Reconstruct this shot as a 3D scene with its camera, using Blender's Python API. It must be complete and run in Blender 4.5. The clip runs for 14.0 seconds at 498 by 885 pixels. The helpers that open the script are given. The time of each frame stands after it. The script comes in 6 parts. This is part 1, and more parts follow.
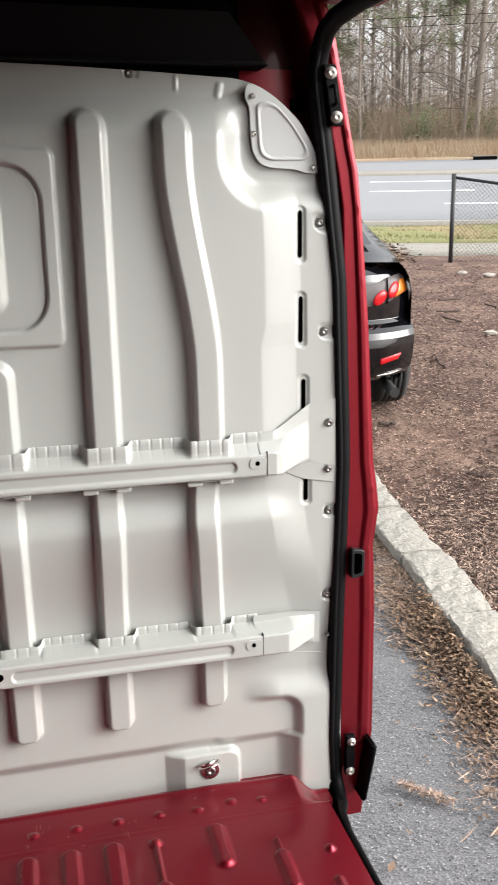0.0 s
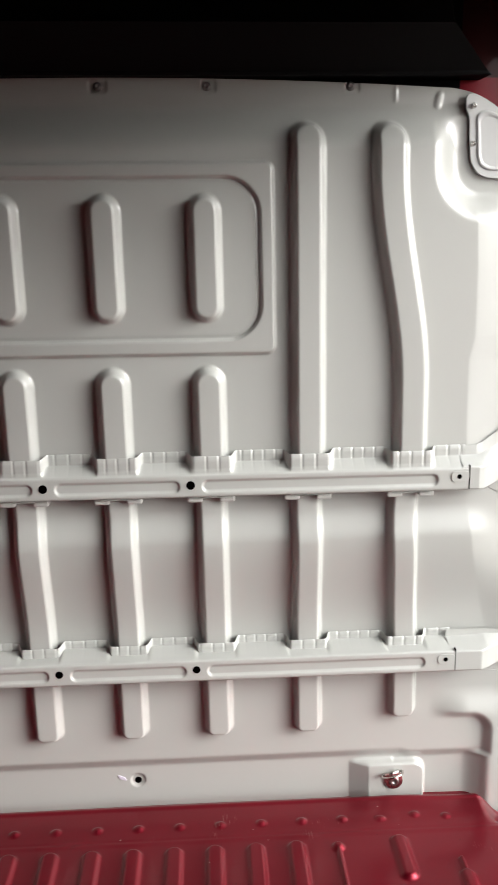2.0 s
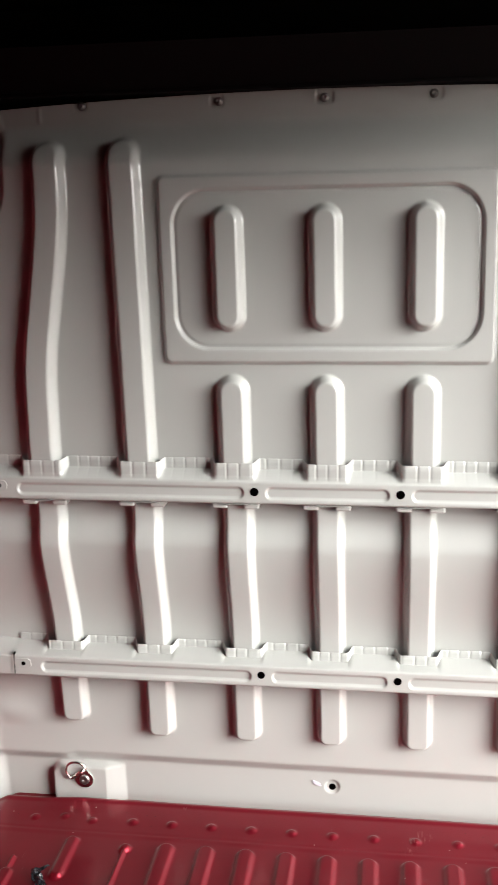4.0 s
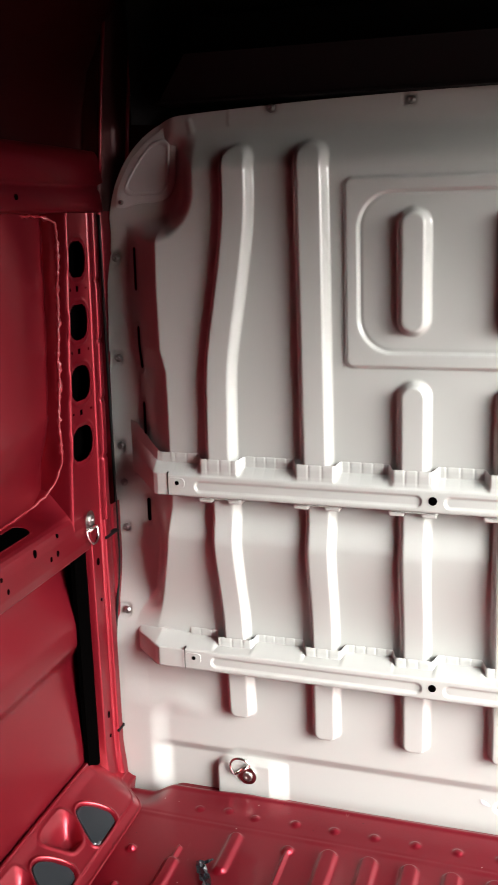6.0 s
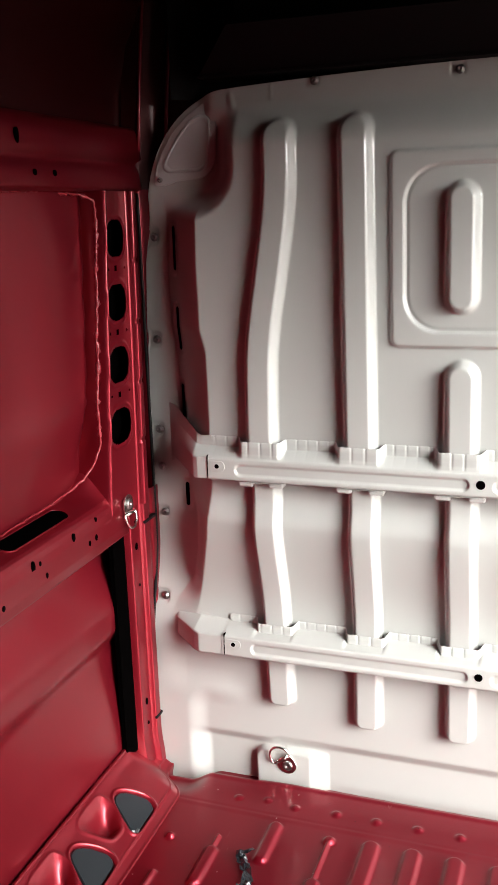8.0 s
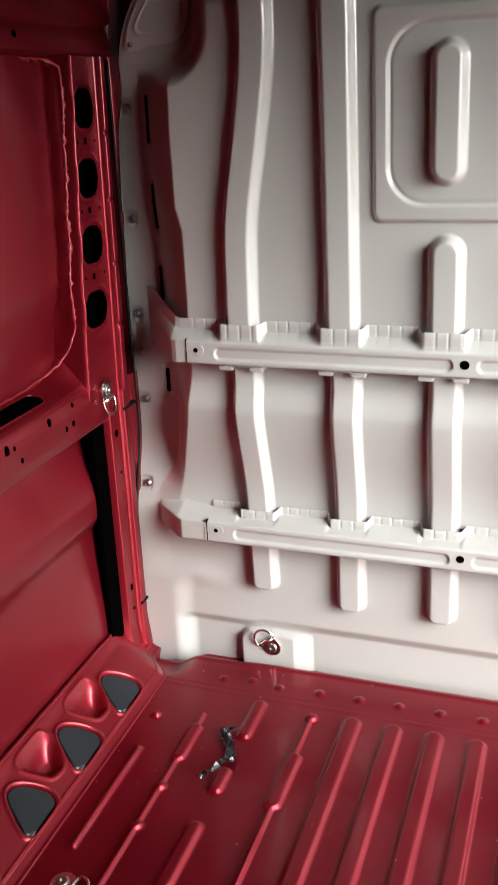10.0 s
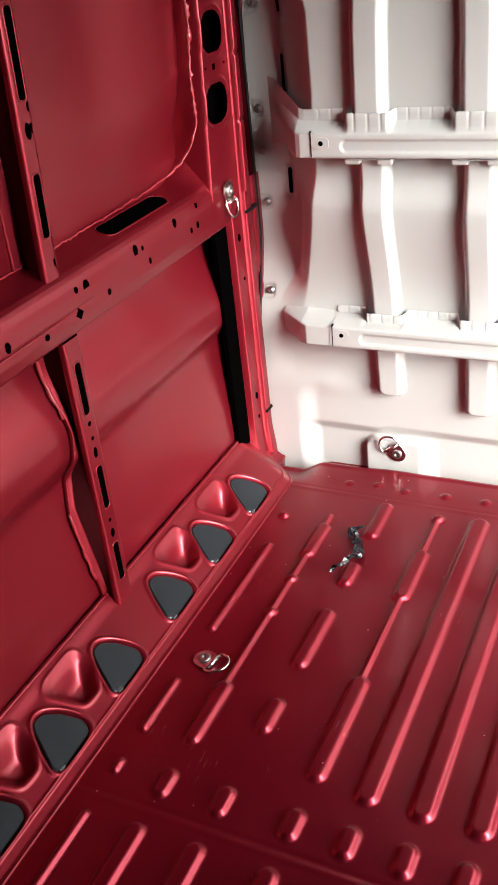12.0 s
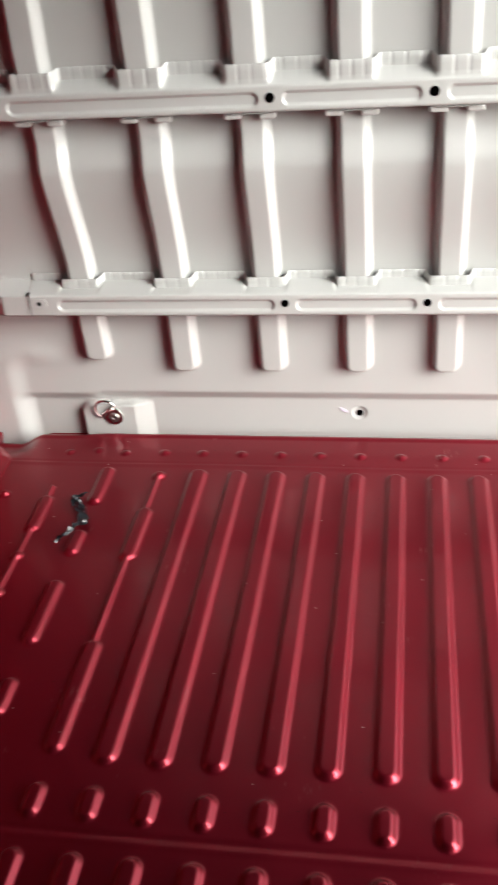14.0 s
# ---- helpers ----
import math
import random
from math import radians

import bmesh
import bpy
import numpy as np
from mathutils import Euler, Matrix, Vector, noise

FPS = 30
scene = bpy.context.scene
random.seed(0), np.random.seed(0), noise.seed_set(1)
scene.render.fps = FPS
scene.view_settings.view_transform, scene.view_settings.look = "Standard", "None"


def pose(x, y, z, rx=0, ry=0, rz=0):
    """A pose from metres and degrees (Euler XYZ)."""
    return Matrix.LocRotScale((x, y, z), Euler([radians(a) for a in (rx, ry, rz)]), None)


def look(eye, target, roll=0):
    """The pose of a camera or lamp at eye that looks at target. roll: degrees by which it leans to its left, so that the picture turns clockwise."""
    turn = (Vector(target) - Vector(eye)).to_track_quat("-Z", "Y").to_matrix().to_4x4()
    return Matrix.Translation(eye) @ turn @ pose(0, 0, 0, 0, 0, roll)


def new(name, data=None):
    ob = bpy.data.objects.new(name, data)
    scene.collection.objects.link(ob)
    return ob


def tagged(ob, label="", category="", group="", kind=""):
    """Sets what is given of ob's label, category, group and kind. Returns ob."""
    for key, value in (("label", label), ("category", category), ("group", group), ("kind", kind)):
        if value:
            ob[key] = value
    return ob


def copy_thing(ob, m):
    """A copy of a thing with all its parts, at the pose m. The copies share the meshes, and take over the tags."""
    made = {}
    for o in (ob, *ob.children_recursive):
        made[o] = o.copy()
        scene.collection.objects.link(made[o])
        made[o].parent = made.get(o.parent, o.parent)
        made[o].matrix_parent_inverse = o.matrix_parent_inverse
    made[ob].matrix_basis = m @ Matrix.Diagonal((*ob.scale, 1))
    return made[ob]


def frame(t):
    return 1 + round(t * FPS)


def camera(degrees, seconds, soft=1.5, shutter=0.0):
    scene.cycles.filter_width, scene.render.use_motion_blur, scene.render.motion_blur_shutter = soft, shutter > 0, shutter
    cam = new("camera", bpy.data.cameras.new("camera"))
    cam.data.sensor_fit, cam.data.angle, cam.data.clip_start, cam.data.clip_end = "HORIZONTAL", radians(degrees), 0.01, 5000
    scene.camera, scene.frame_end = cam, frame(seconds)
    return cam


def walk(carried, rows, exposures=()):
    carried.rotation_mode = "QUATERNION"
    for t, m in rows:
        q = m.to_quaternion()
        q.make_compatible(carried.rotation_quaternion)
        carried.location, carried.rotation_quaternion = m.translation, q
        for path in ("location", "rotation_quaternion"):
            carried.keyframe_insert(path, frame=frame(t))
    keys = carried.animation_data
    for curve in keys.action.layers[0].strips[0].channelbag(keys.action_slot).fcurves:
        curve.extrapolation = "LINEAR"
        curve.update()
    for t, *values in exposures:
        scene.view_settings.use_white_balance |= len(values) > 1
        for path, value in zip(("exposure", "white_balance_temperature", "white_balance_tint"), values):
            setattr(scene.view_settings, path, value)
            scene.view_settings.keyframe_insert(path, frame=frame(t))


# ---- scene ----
cam = camera(30.5, 14.0, shutter=0.4)
PATH = [
    (0, (0.237, -1.872, 1.345), (0.714, 0.008, 0.856), -0.6),
    (0.5, (0.222, -1.876, 1.346), (0.604, 0.027, 0.862), -0.7),
    (1, (0.205, -1.874, 1.352), (0.494, 0.045, 0.868), -0.7),
    (1.5, (0.178, -1.872, 1.363), (0.388, 0.057, 0.876), -0.6),
    (2, (0.162, -1.877, 1.366), (0.277, 0.06, 0.882), -0.6),
    (2.5, (0.132, -1.877, 1.372), (0.163, 0.063, 0.888), -0.6),
    (3, (0.125, -1.881, 1.372), (0.044, 0.059, 0.893), -0.7),
    (3.5, (0.105, -1.885, 1.363), (-0.071, 0.052, 0.898), -0.9),
    (6, (0.024, -1.868, 1.389), (-0.563, -0.015, 0.917), -1.4),
    (6.5, (0.005, -1.87, 1.393), (-0.653, -0.042, 0.918), -1.6),
    (7, (0.009, -1.848, 1.387), (-0.738, -0.053, 0.917), -2.1),
    (7.5, (0.005, -1.833, 1.38), (-0.745, -0.041, 0.903), -2.2),
    (8, (-0.01, -1.839, 1.361), (-0.66, -0.012, 0.872), -1.8),
    (10.5, (0.02, -1.792, 1.294), (-0.615, -0.064, 0.512), -2.8),
    (11, (-0.005, -1.819, 1.262), (-0.707, -0.157, 0.398), -3.9),
    (11.5, (-0.019, -1.837, 1.235), (-0.791, -0.25, 0.293), -5.3),
    (12, (-0.024, -1.836, 1.24), (-0.833, -0.303, 0.242), -6.6),
    (12.5, (-0.02, -1.836, 1.231), (-0.826, -0.304, 0.23), -7.4),
    (13, (-0.005, -1.831, 1.236), (-0.708, -0.266, 0.207), -7.1),
    (13.5, (0.031, -1.83, 1.22), (-0.49, -0.212, 0.166), -6.2),
    (14, (0.075, -1.82, 1.224), (-0.229, -0.178, 0.124), -4.8),
]
EXPOSURES = [(0, 0.82), (0.6, 0.82), (1.2, 0.75), (1.5, 0.73), (2.5, 0.98), (3.5, 1.26), (6, 1.87), (7.5, 1.93), (8.2, 1.91), (10.5, 1.64), (11.5, 2.08), (12.0, 2.24), (12.5, 2.0), (13.5, 1.60), (14, 1.42)]
walk(cam, [(t, look(eye, target, roll)) for t, eye, target, roll in PATH], EXPOSURES)

# ---- light: bright overcast sky ----
world = bpy.data.worlds.new("world")
scene.world = world
world.use_nodes = True
wn = world.node_tree
wn.nodes.clear()
w_out = wn.nodes.new("ShaderNodeOutputWorld")
w_bg = wn.nodes.new("ShaderNodeBackground")
w_sky = wn.nodes.new("ShaderNodeTexSky")
w_sky.sky_type = "NISHITA"
w_sky.sun_disc = False
w_sky.sun_elevation = radians(27)
w_sky.sun_rotation = radians(120)
w_sky.dust_density = 4.0
w_sat = wn.nodes.new("ShaderNodeHueSaturation")
w_sat.inputs["Saturation"].default_value = 0.12
wn.links.new(w_sky.outputs["Color"], w_sat.inputs["Color"])
# an overcast sky grows brighter towards the zenith
w_tc = wn.nodes.new("ShaderNodeTexCoord")
w_sep = wn.nodes.new("ShaderNodeSeparateXYZ")
wn.links.new(w_tc.outputs["Generated"], w_sep.inputs["Vector"])
w_up = wn.nodes.new("ShaderNodeMath"); w_up.operation = "MULTIPLY_ADD"; w_up.use_clamp = False
w_up.inputs[1].default_value = 0.9
w_up.inputs[2].default_value = 0.81
wn.links.new(w_sep.outputs["Z"], w_up.inputs[0])
w_mul = wn.nodes.new("ShaderNodeVectorMath"); w_mul.operation = "SCALE"
wn.links.new(w_sat.outputs["Color"], w_mul.inputs[0])
wn.links.new(w_up.outputs[0], w_mul.inputs["Scale"])
wn.links.new(w_mul.outputs[0], w_bg.inputs["Color"])
wn.links.new(w_bg.outputs["Background"], w_out.inputs["Surface"])
w_bg.inputs["Strength"].default_value = 0.23
sun = new("sun", bpy.data.lights.new("sun", "SUN"))
sun.data.energy = 0.5
sun.data.angle = radians(26)
sun.data.color = (1.0, 0.98, 0.96)
sun.matrix_world = look((8.0, -1.9, 2.3), (0, 0, 0))


# ---- materials ----
def material(name, color, rough=0.5, metal=0.0, coat=0.0, vary=0.06, scale=6.0, fine=0.0, fine_scale=300.0, bump=0.0, bump_scale=120.0, spec=0.5, rough_vary=0.0, per_object=0.0, other=None, split=(0.45, 0.6), transmission=0.0, emit=None, coat_rough=0.08, per_island=0.0):
    """Principled surface with colour mottling at two scales, an optional second colour in patches, and fine relief."""
    m = bpy.data.materials.new(name)
    m.use_nodes = True
    nt = m.node_tree
    b = nt.nodes["Principled BSDF"]
    b.inputs["Roughness"].default_value = rough
    b.inputs["Metallic"].default_value = metal
    b.inputs["Coat Weight"].default_value = coat
    b.inputs["Coat Roughness"].default_value = coat_rough
    b.inputs["Specular IOR Level"].default_value = spec
    b.inputs["Transmission Weight"].default_value = transmission
    tc = nt.nodes.new("ShaderNodeTexCoord")
    n1 = nt.nodes.new("ShaderNodeTexNoise")
    n1.inputs["Scale"].default_value = scale
    n1.inputs["Detail"].default_value = 5
    nt.links.new(tc.outputs["Object"], n1.inputs["Vector"])
    n2 = nt.nodes.new("ShaderNodeTexNoise")
    n2.inputs["Scale"].default_value = fine_scale
    n2.inputs["Detail"].default_value = 3
    nt.links.new(tc.outputs["Object"], n2.inputs["Vector"])
    base = nt.nodes.new("ShaderNodeRGB")
    base.outputs[0].default_value = (*color, 1)
    col = base.outputs[0]
    if other:
        ramp = nt.nodes.new("ShaderNodeMapRange")
        ramp.inputs["From Min"].default_value, ramp.inputs["From Max"].default_value = split
        nt.links.new(n1.outputs["Fac"], ramp.inputs["Value"])
        mix = nt.nodes.new("ShaderNodeMix")
        mix.data_type = "RGBA"
        nt.links.new(ramp.outputs["Result"], mix.inputs["Factor"])
        nt.links.new(col, mix.inputs["A"])
        mix.inputs["B"].default_value = (*other, 1)
        col = mix.outputs["Result"]
    hsv = nt.nodes.new("ShaderNodeHueSaturation")
    nt.links.new(col, hsv.inputs["Color"])
    # value = 1 + vary*(n1-.5)*2 + fine*(n2-.5)*2
    a1 = nt.nodes.new("ShaderNodeMath"); a1.operation = "MULTIPLY_ADD"
    nt.links.new(n1.outputs["Fac"], a1.inputs[0]); a1.inputs[1].default_value = 2 * vary; a1.inputs[2].default_value = 1 - vary
    a2 = nt.nodes.new("ShaderNodeMath"); a2.operation = "MULTIPLY_ADD"
    nt.links.new(n2.outputs["Fac"], a2.inputs[0]); a2.inputs[1].default_value = 2 * fine; a2.inputs[2].default_value = -fine
    a3 = nt.nodes.new("ShaderNodeMath"); a3.operation = "ADD"
    nt.links.new(a1.outputs[0], a3.inputs[0]); nt.links.new(a2.outputs[0], a3.inputs[1])
    val = a3.outputs[0]
    if per_island:
        gi = nt.nodes.new("ShaderNodeNewGeometry")
        a6 = nt.nodes.new("ShaderNodeMath"); a6.operation = "MULTIPLY_ADD"
        nt.links.new(gi.outputs["Random Per Island"], a6.inputs[0]); a6.inputs[1].default_value = 2 * per_island; a6.inputs[2].default_value = -per_island
        a7 = nt.nodes.new("ShaderNodeMath"); a7.operation = "ADD"
        nt.links.new(val, a7.inputs[0]); nt.links.new(a6.outputs[0], a7.inputs[1])
        val = a7.outputs[0]
    if per_object:
        oi = nt.nodes.new("ShaderNodeObjectInfo")
        a4 = nt.nodes.new("ShaderNodeMath"); a4.operation = "MULTIPLY_ADD"
        nt.links.new(oi.outputs["Random"], a4.inputs[0]); a4.inputs[1].default_value = 2 * per_object; a4.inputs[2].default_value = -per_object
        a5 = nt.nodes.new("ShaderNodeMath"); a5.operation = "ADD"
        nt.links.new(val, a5.inputs[0]); nt.links.new(a4.outputs[0], a5.inputs[1])
        val = a5.outputs[0]
    nt.links.new(val, hsv.inputs["Value"])
    nt.links.new(hsv.outputs["Color"], b.inputs["Base Color"])
    if rough_vary:
        r = nt.nodes.new("ShaderNodeMath"); r.operation = "MULTIPLY_ADD"
        nt.links.new(n1.outputs["Fac"], r.inputs[0]); r.inputs[1].default_value = 2 * rough_vary; r.inputs[2].default_value = rough - rough_vary
        nt.links.new(r.outputs[0], b.inputs["Roughness"])
    if bump:
        n3 = nt.nodes.new("ShaderNodeTexNoise")
        n3.inputs["Scale"].default_value = bump_scale
        n3.inputs["Detail"].default_value = 4
        nt.links.new(tc.outputs["Object"], n3.inputs["Vector"])
        bp = nt.nodes.new("ShaderNodeBump")
        bp.inputs["Strength"].default_value = min(1.0, bump)
        bp.inputs["Distance"].default_value = 1.0 / bump_scale * 0.5
        nt.links.new(n3.outputs["Fac"], bp.inputs["Height"])
        nt.links.new(bp.outputs["Normal"], b.inputs["Normal"])
    if emit:
        b.inputs["Emission Color"].default_value = (*emit, 1)
        b.inputs["Emission Strength"].default_value = 1.0
    return m


GREY = material("grey_white_paint", (0.362, 0.370, 0.350), 0.42, coat=0.8, vary=0.02, scale=3, fine=0.012, fine_scale=900, coat_rough=0.12, bump=0.012, bump_scale=140, rough_vary=0.04)
RED = material("red_metallic_paint", (0.200, 0.0058, 0.0146), 0.45, metal=0.80, coat=0.42, vary=0.05, scale=4, fine=0.05, fine_scale=1500, coat_rough=0.20, bump=0.012, bump_scale=150, rough_vary=0.05)
RED_FLOOR = material("worn_red_floor_paint", (0.208, 0.0062, 0.0175), 0.38, metal=0.80, coat=0.34, vary=0.14, scale=5, fine=0.06, fine_scale=1200, coat_rough=0.13, bump=0.03, bump_scale=160, rough_vary=0.1)
RED_SEAL = material("red_painted_sealant", (0.24, 0.010, 0.018), 0.45, coat=0.25, vary=0.08, scale=30, bump=0.6, bump_scale=90)
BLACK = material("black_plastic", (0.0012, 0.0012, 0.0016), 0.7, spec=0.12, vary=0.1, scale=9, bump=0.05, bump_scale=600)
# near-black standing for the shade inside openings, in gaps and behind panels
VOID = material("shade_black", (0.0006, 0.0005, 0.0005), 1.0, vary=0.2, spec=0.0)
RUBBER = material("black_rubber", (0.0022, 0.0022, 0.0026), 0.55, spec=0.13, vary=0.12, scale=12, bump=0.06, bump_scale=300)
CLIP = material("grey_clip_plastic", (0.06, 0.065, 0.07), 0.4, vary=0.1, scale=40)
COVER = material("dark_grey_plastic", (0.007, 0.010, 0.0125), 0.36, vary=0.1, scale=14, bump=0.06, bump_scale=500, rough_vary=0.06)
STEEL = material("bright_steel", (0.62, 0.61, 0.58), 0.22, metal=1.0, vary=0.08, scale=60, rough_vary=0.08)
ZINC = material("zinc_bolt", (0.30, 0.29, 0.28), 0.4, metal=1.0, vary=0.1, scale=80)
BOLT = material("dull_grey_bolt", (0.42, 0.41, 0.38), 0.5, metal=0.6, vary=0.1, scale=80)
PLATE_GREY = material("light_grey_plate", (0.44, 0.45, 0.445), 0.38, coat=0.2, vary=0.02, scale=9, fine=0.01)
TAPE = material("torn_black_tape", (0.011, 0.013, 0.016), 0.25, vary=0.3, scale=60, bump=0.7, bump_scale=120)
CHALK = material("chalk_mark", (0.5, 0.47, 0.55), 0.8, vary=0.1, scale=80)



def speckle(m, scale, size, share, color):
    """Sparse paint chips and crumbs: small dots of a second colour, only some of the cells."""
    nt = m.node_tree
    b = nt.nodes["Principled BSDF"]
    src = b.inputs["Base Color"].links[0].from_socket
    tc = nt.nodes.new("ShaderNodeTexCoord")
    vo = nt.nodes.new("ShaderNodeTexVoronoi")
    vo.inputs["Scale"].default_value = scale
    nt.links.new(tc.outputs["Object"], vo.inputs["Vector"])
    near = nt.nodes.new("ShaderNodeMath"); near.operation = "LESS_THAN"
    nt.links.new(vo.outputs["Distance"], near.inputs[0]); near.inputs[1].default_value = size * scale
    sep = nt.nodes.new("ShaderNodeSeparateColor")
    nt.links.new(vo.outputs["Color"], sep.inputs["Color"])
    few = nt.nodes.new("ShaderNodeMath"); few.operation = "LESS_THAN"
    nt.links.new(sep.outputs[0], few.inputs[0]); few.inputs[1].default_value = share
    both = nt.nodes.new("ShaderNodeMath"); both.operation = "MULTIPLY"
    nt.links.new(near.outputs[0], both.inputs[0]); nt.links.new(few.outputs[0], both.inputs[1])
    mix = nt.nodes.new("ShaderNodeMix"); mix.data_type = "RGBA"
    nt.links.new(both.outputs[0], mix.inputs["Factor"])
    nt.links.new(src, mix.inputs["A"])
    mix.inputs["B"].default_value = (*color, 1)
    nt.links.new(mix.outputs["Result"], b.inputs["Base Color"])


speckle(RED_FLOOR, 30.0, 0.0014, 0.30, (0.55, 0.40, 0.38))
def scuff(m, stretch, scale, at, color, rough=0.6):
    """Short pale rub marks, stretched along y and gathered in patches."""
    nt = m.node_tree
    b = nt.nodes["Principled BSDF"]
    src = b.inputs["Base Color"].links[0].from_socket
    tc = nt.nodes.new("ShaderNodeTexCoord")
    mp = nt.nodes.new("ShaderNodeMapping")
    mp.inputs["Scale"].default_value = (1.0, stretch, 1.0)
    nt.links.new(tc.outputs["Object"], mp.inputs["Vector"])
    n = nt.nodes.new("ShaderNodeTexNoise")
    n.inputs["Scale"].default_value = scale
    n.inputs["Detail"].default_value = 4
    nt.links.new(mp.outputs["Vector"], n.inputs["Vector"])
    p = nt.nodes.new("ShaderNodeTexNoise")
    p.inputs["Scale"].default_value = 7.0
    nt.links.new(tc.outputs["Object"], p.inputs["Vector"])
    add = nt.nodes.new("ShaderNodeMath"); add.operation = "MULTIPLY"
    nt.links.new(n.outputs["Fac"], add.inputs[0]); nt.links.new(p.outputs["Fac"], add.inputs[1])
    rg = nt.nodes.new("ShaderNodeMapRange")
    rg.inputs["From Min"].default_value, rg.inputs["From Max"].default_value = at
    rg.inputs["To Max"].default_value = 0.5
    nt.links.new(add.outputs[0], rg.inputs["Value"])
    mix = nt.nodes.new("ShaderNodeMix"); mix.data_type = "RGBA"
    nt.links.new(rg.outputs["Result"], mix.inputs["Factor"])
    nt.links.new(src, mix.inputs["A"])
    mix.inputs["B"].default_value = (*color, 1)
    nt.links.new(mix.outputs["Result"], b.inputs["Base Color"])


scuff(RED_FLOOR, 0.12, 260.0, (0.42, 0.50), (0.40, 0.16, 0.16))
speckle(RED_FLOOR, 55.0, 0.0010, 0.25, (0.03, 0.008, 0.008))


# ---- mesh helpers ----
def sstep(a, b, v):
    t = np.clip((v - a) / (b - a), 0, 1)
    return t * t * (3 - 2 * t)


def seg(px, py, x0, y0, x1, y1):
    """Distance from points to a straight piece."""
    dx, dy = x1 - x0, y1 - y0
    t = np.clip(((px - x0) * dx + (py - y0) * dy) / (dx * dx + dy * dy + 1e-12), 0, 1)
    return np.hypot(px - x0 - t * dx, py - y0 - t * dy)


def rbox(px, py, cx, cy, hx, hy, r):
    """Signed distance to a rounded rectangle."""
    qx, qy = np.abs(px - cx) - hx + r, np.abs(py - cy) - hy + r
    return np.hypot(np.maximum(qx, 0), np.maximum(qy, 0)) + np.minimum(np.maximum(qx, qy), 0) - r


def raised(d, w, slope):
    """1 on the flat top, 0 outside the distance w, a flank with rounded bends between."""
    t = np.clip((w - d) / slope, 0, 1)
    a = 0.44
    u = np.where(t < a, t * t / (2 * a), np.where(t > 1 - a, 1 - a - (1 - t) ** 2 / (2 * a), t - a / 2))
    return u / (1 - a)


def grid_mesh(name, P, keep=None, close_u=False, flat=False):
    """A mesh from an n x m x 3 array of places."""
    n, m = P.shape[:2]
    idx = np.arange(n * m).reshape(n, m)
    if close_u:
        idx = np.vstack([idx, idx[:1]])
    q = np.stack([idx[:-1, :-1], idx[1:, :-1], idx[1:, 1:], idx[:-1, 1:]], -1)
    q = q.reshape(-1, 4) if keep is None else q[keep]
    me = bpy.data.meshes.new(name)
    me.vertices.add(n * m)
    me.vertices.foreach_set("co", np.ascontiguousarray(P, dtype=np.float32).ravel())
    me.loops.add(q.size)
    me.loops.foreach_set("vertex_index", np.ascontiguousarray(q, dtype=np.int32).ravel())
    me.polygons.add(len(q))
    me.polygons.foreach_set("loop_start", np.arange(0, q.size, 4, dtype=np.int32))
    me.update(calc_edges=True)
    me.validate()
    me.polygons.foreach_set("use_smooth", np.full(len(me.polygons), not flat, dtype=bool))
    return me


def part(name, bm, mat, parent=None, label="", smooth=None):
    """Links a bmesh or a mesh as one object under a thing."""
    if isinstance(bm, bmesh.types.BMesh):
        me = bpy.data.meshes.new(name)
        bm.to_mesh(me)
        bm.free()
        if smooth is not None:
            me.polygons.foreach_set("use_smooth", np.full(len(me.polygons), smooth, dtype=bool))
    else:
        me = bm
    if mat and not me.materials:
        me.materials.append(mat)
    ob = new(name, me)
    if parent:
        ob.parent = parent
        ob.matrix_parent_inverse = parent.matrix_world.inverted() if parent.data is None and parent.parent is None else Matrix.Identity(4)
    if label:
        ob["label"] = label
    return ob


def thing(name, label, category, at=(0, 0, 0), group="", kind=""):
    ob = new(name)
    ob.location = at
    ob.empty_display_size = 0.05
    ob.matrix_world = Matrix.Translation(at)
    return tagged(ob, label, category, group, kind)


def local(ob, parent):
    """Places a part given in its thing's own coordinates."""
    ob.parent = parent
    ob.matrix_parent_inverse = Matrix.Identity(4)
    return ob


def box(bm, lo, hi, bevel=0.0, segs=2):
    r = bmesh.ops.create_cube(bm, size=1.0)
    c = [(a + b) / 2 for a, b in zip(lo, hi)]
    s = [b - a for a, b in zip(lo, hi)]
    for v in r["verts"]:
        v.co = Vector([c[i] + v.co[i] * s[i] for i in range(3)])
    if bevel:
        es = {e for v in r["verts"] for e in v.link_edges}
        bmesh.ops.bevel(bm, geom=list(es), offset=bevel, segments=segs, affect="EDGES", profile=0.5)
    return bm


def boxes(*items, bevel=0.0):
    bm = bmesh.new()
    for lo, hi in items:
        box(bm, lo, hi, bevel)
    return bm


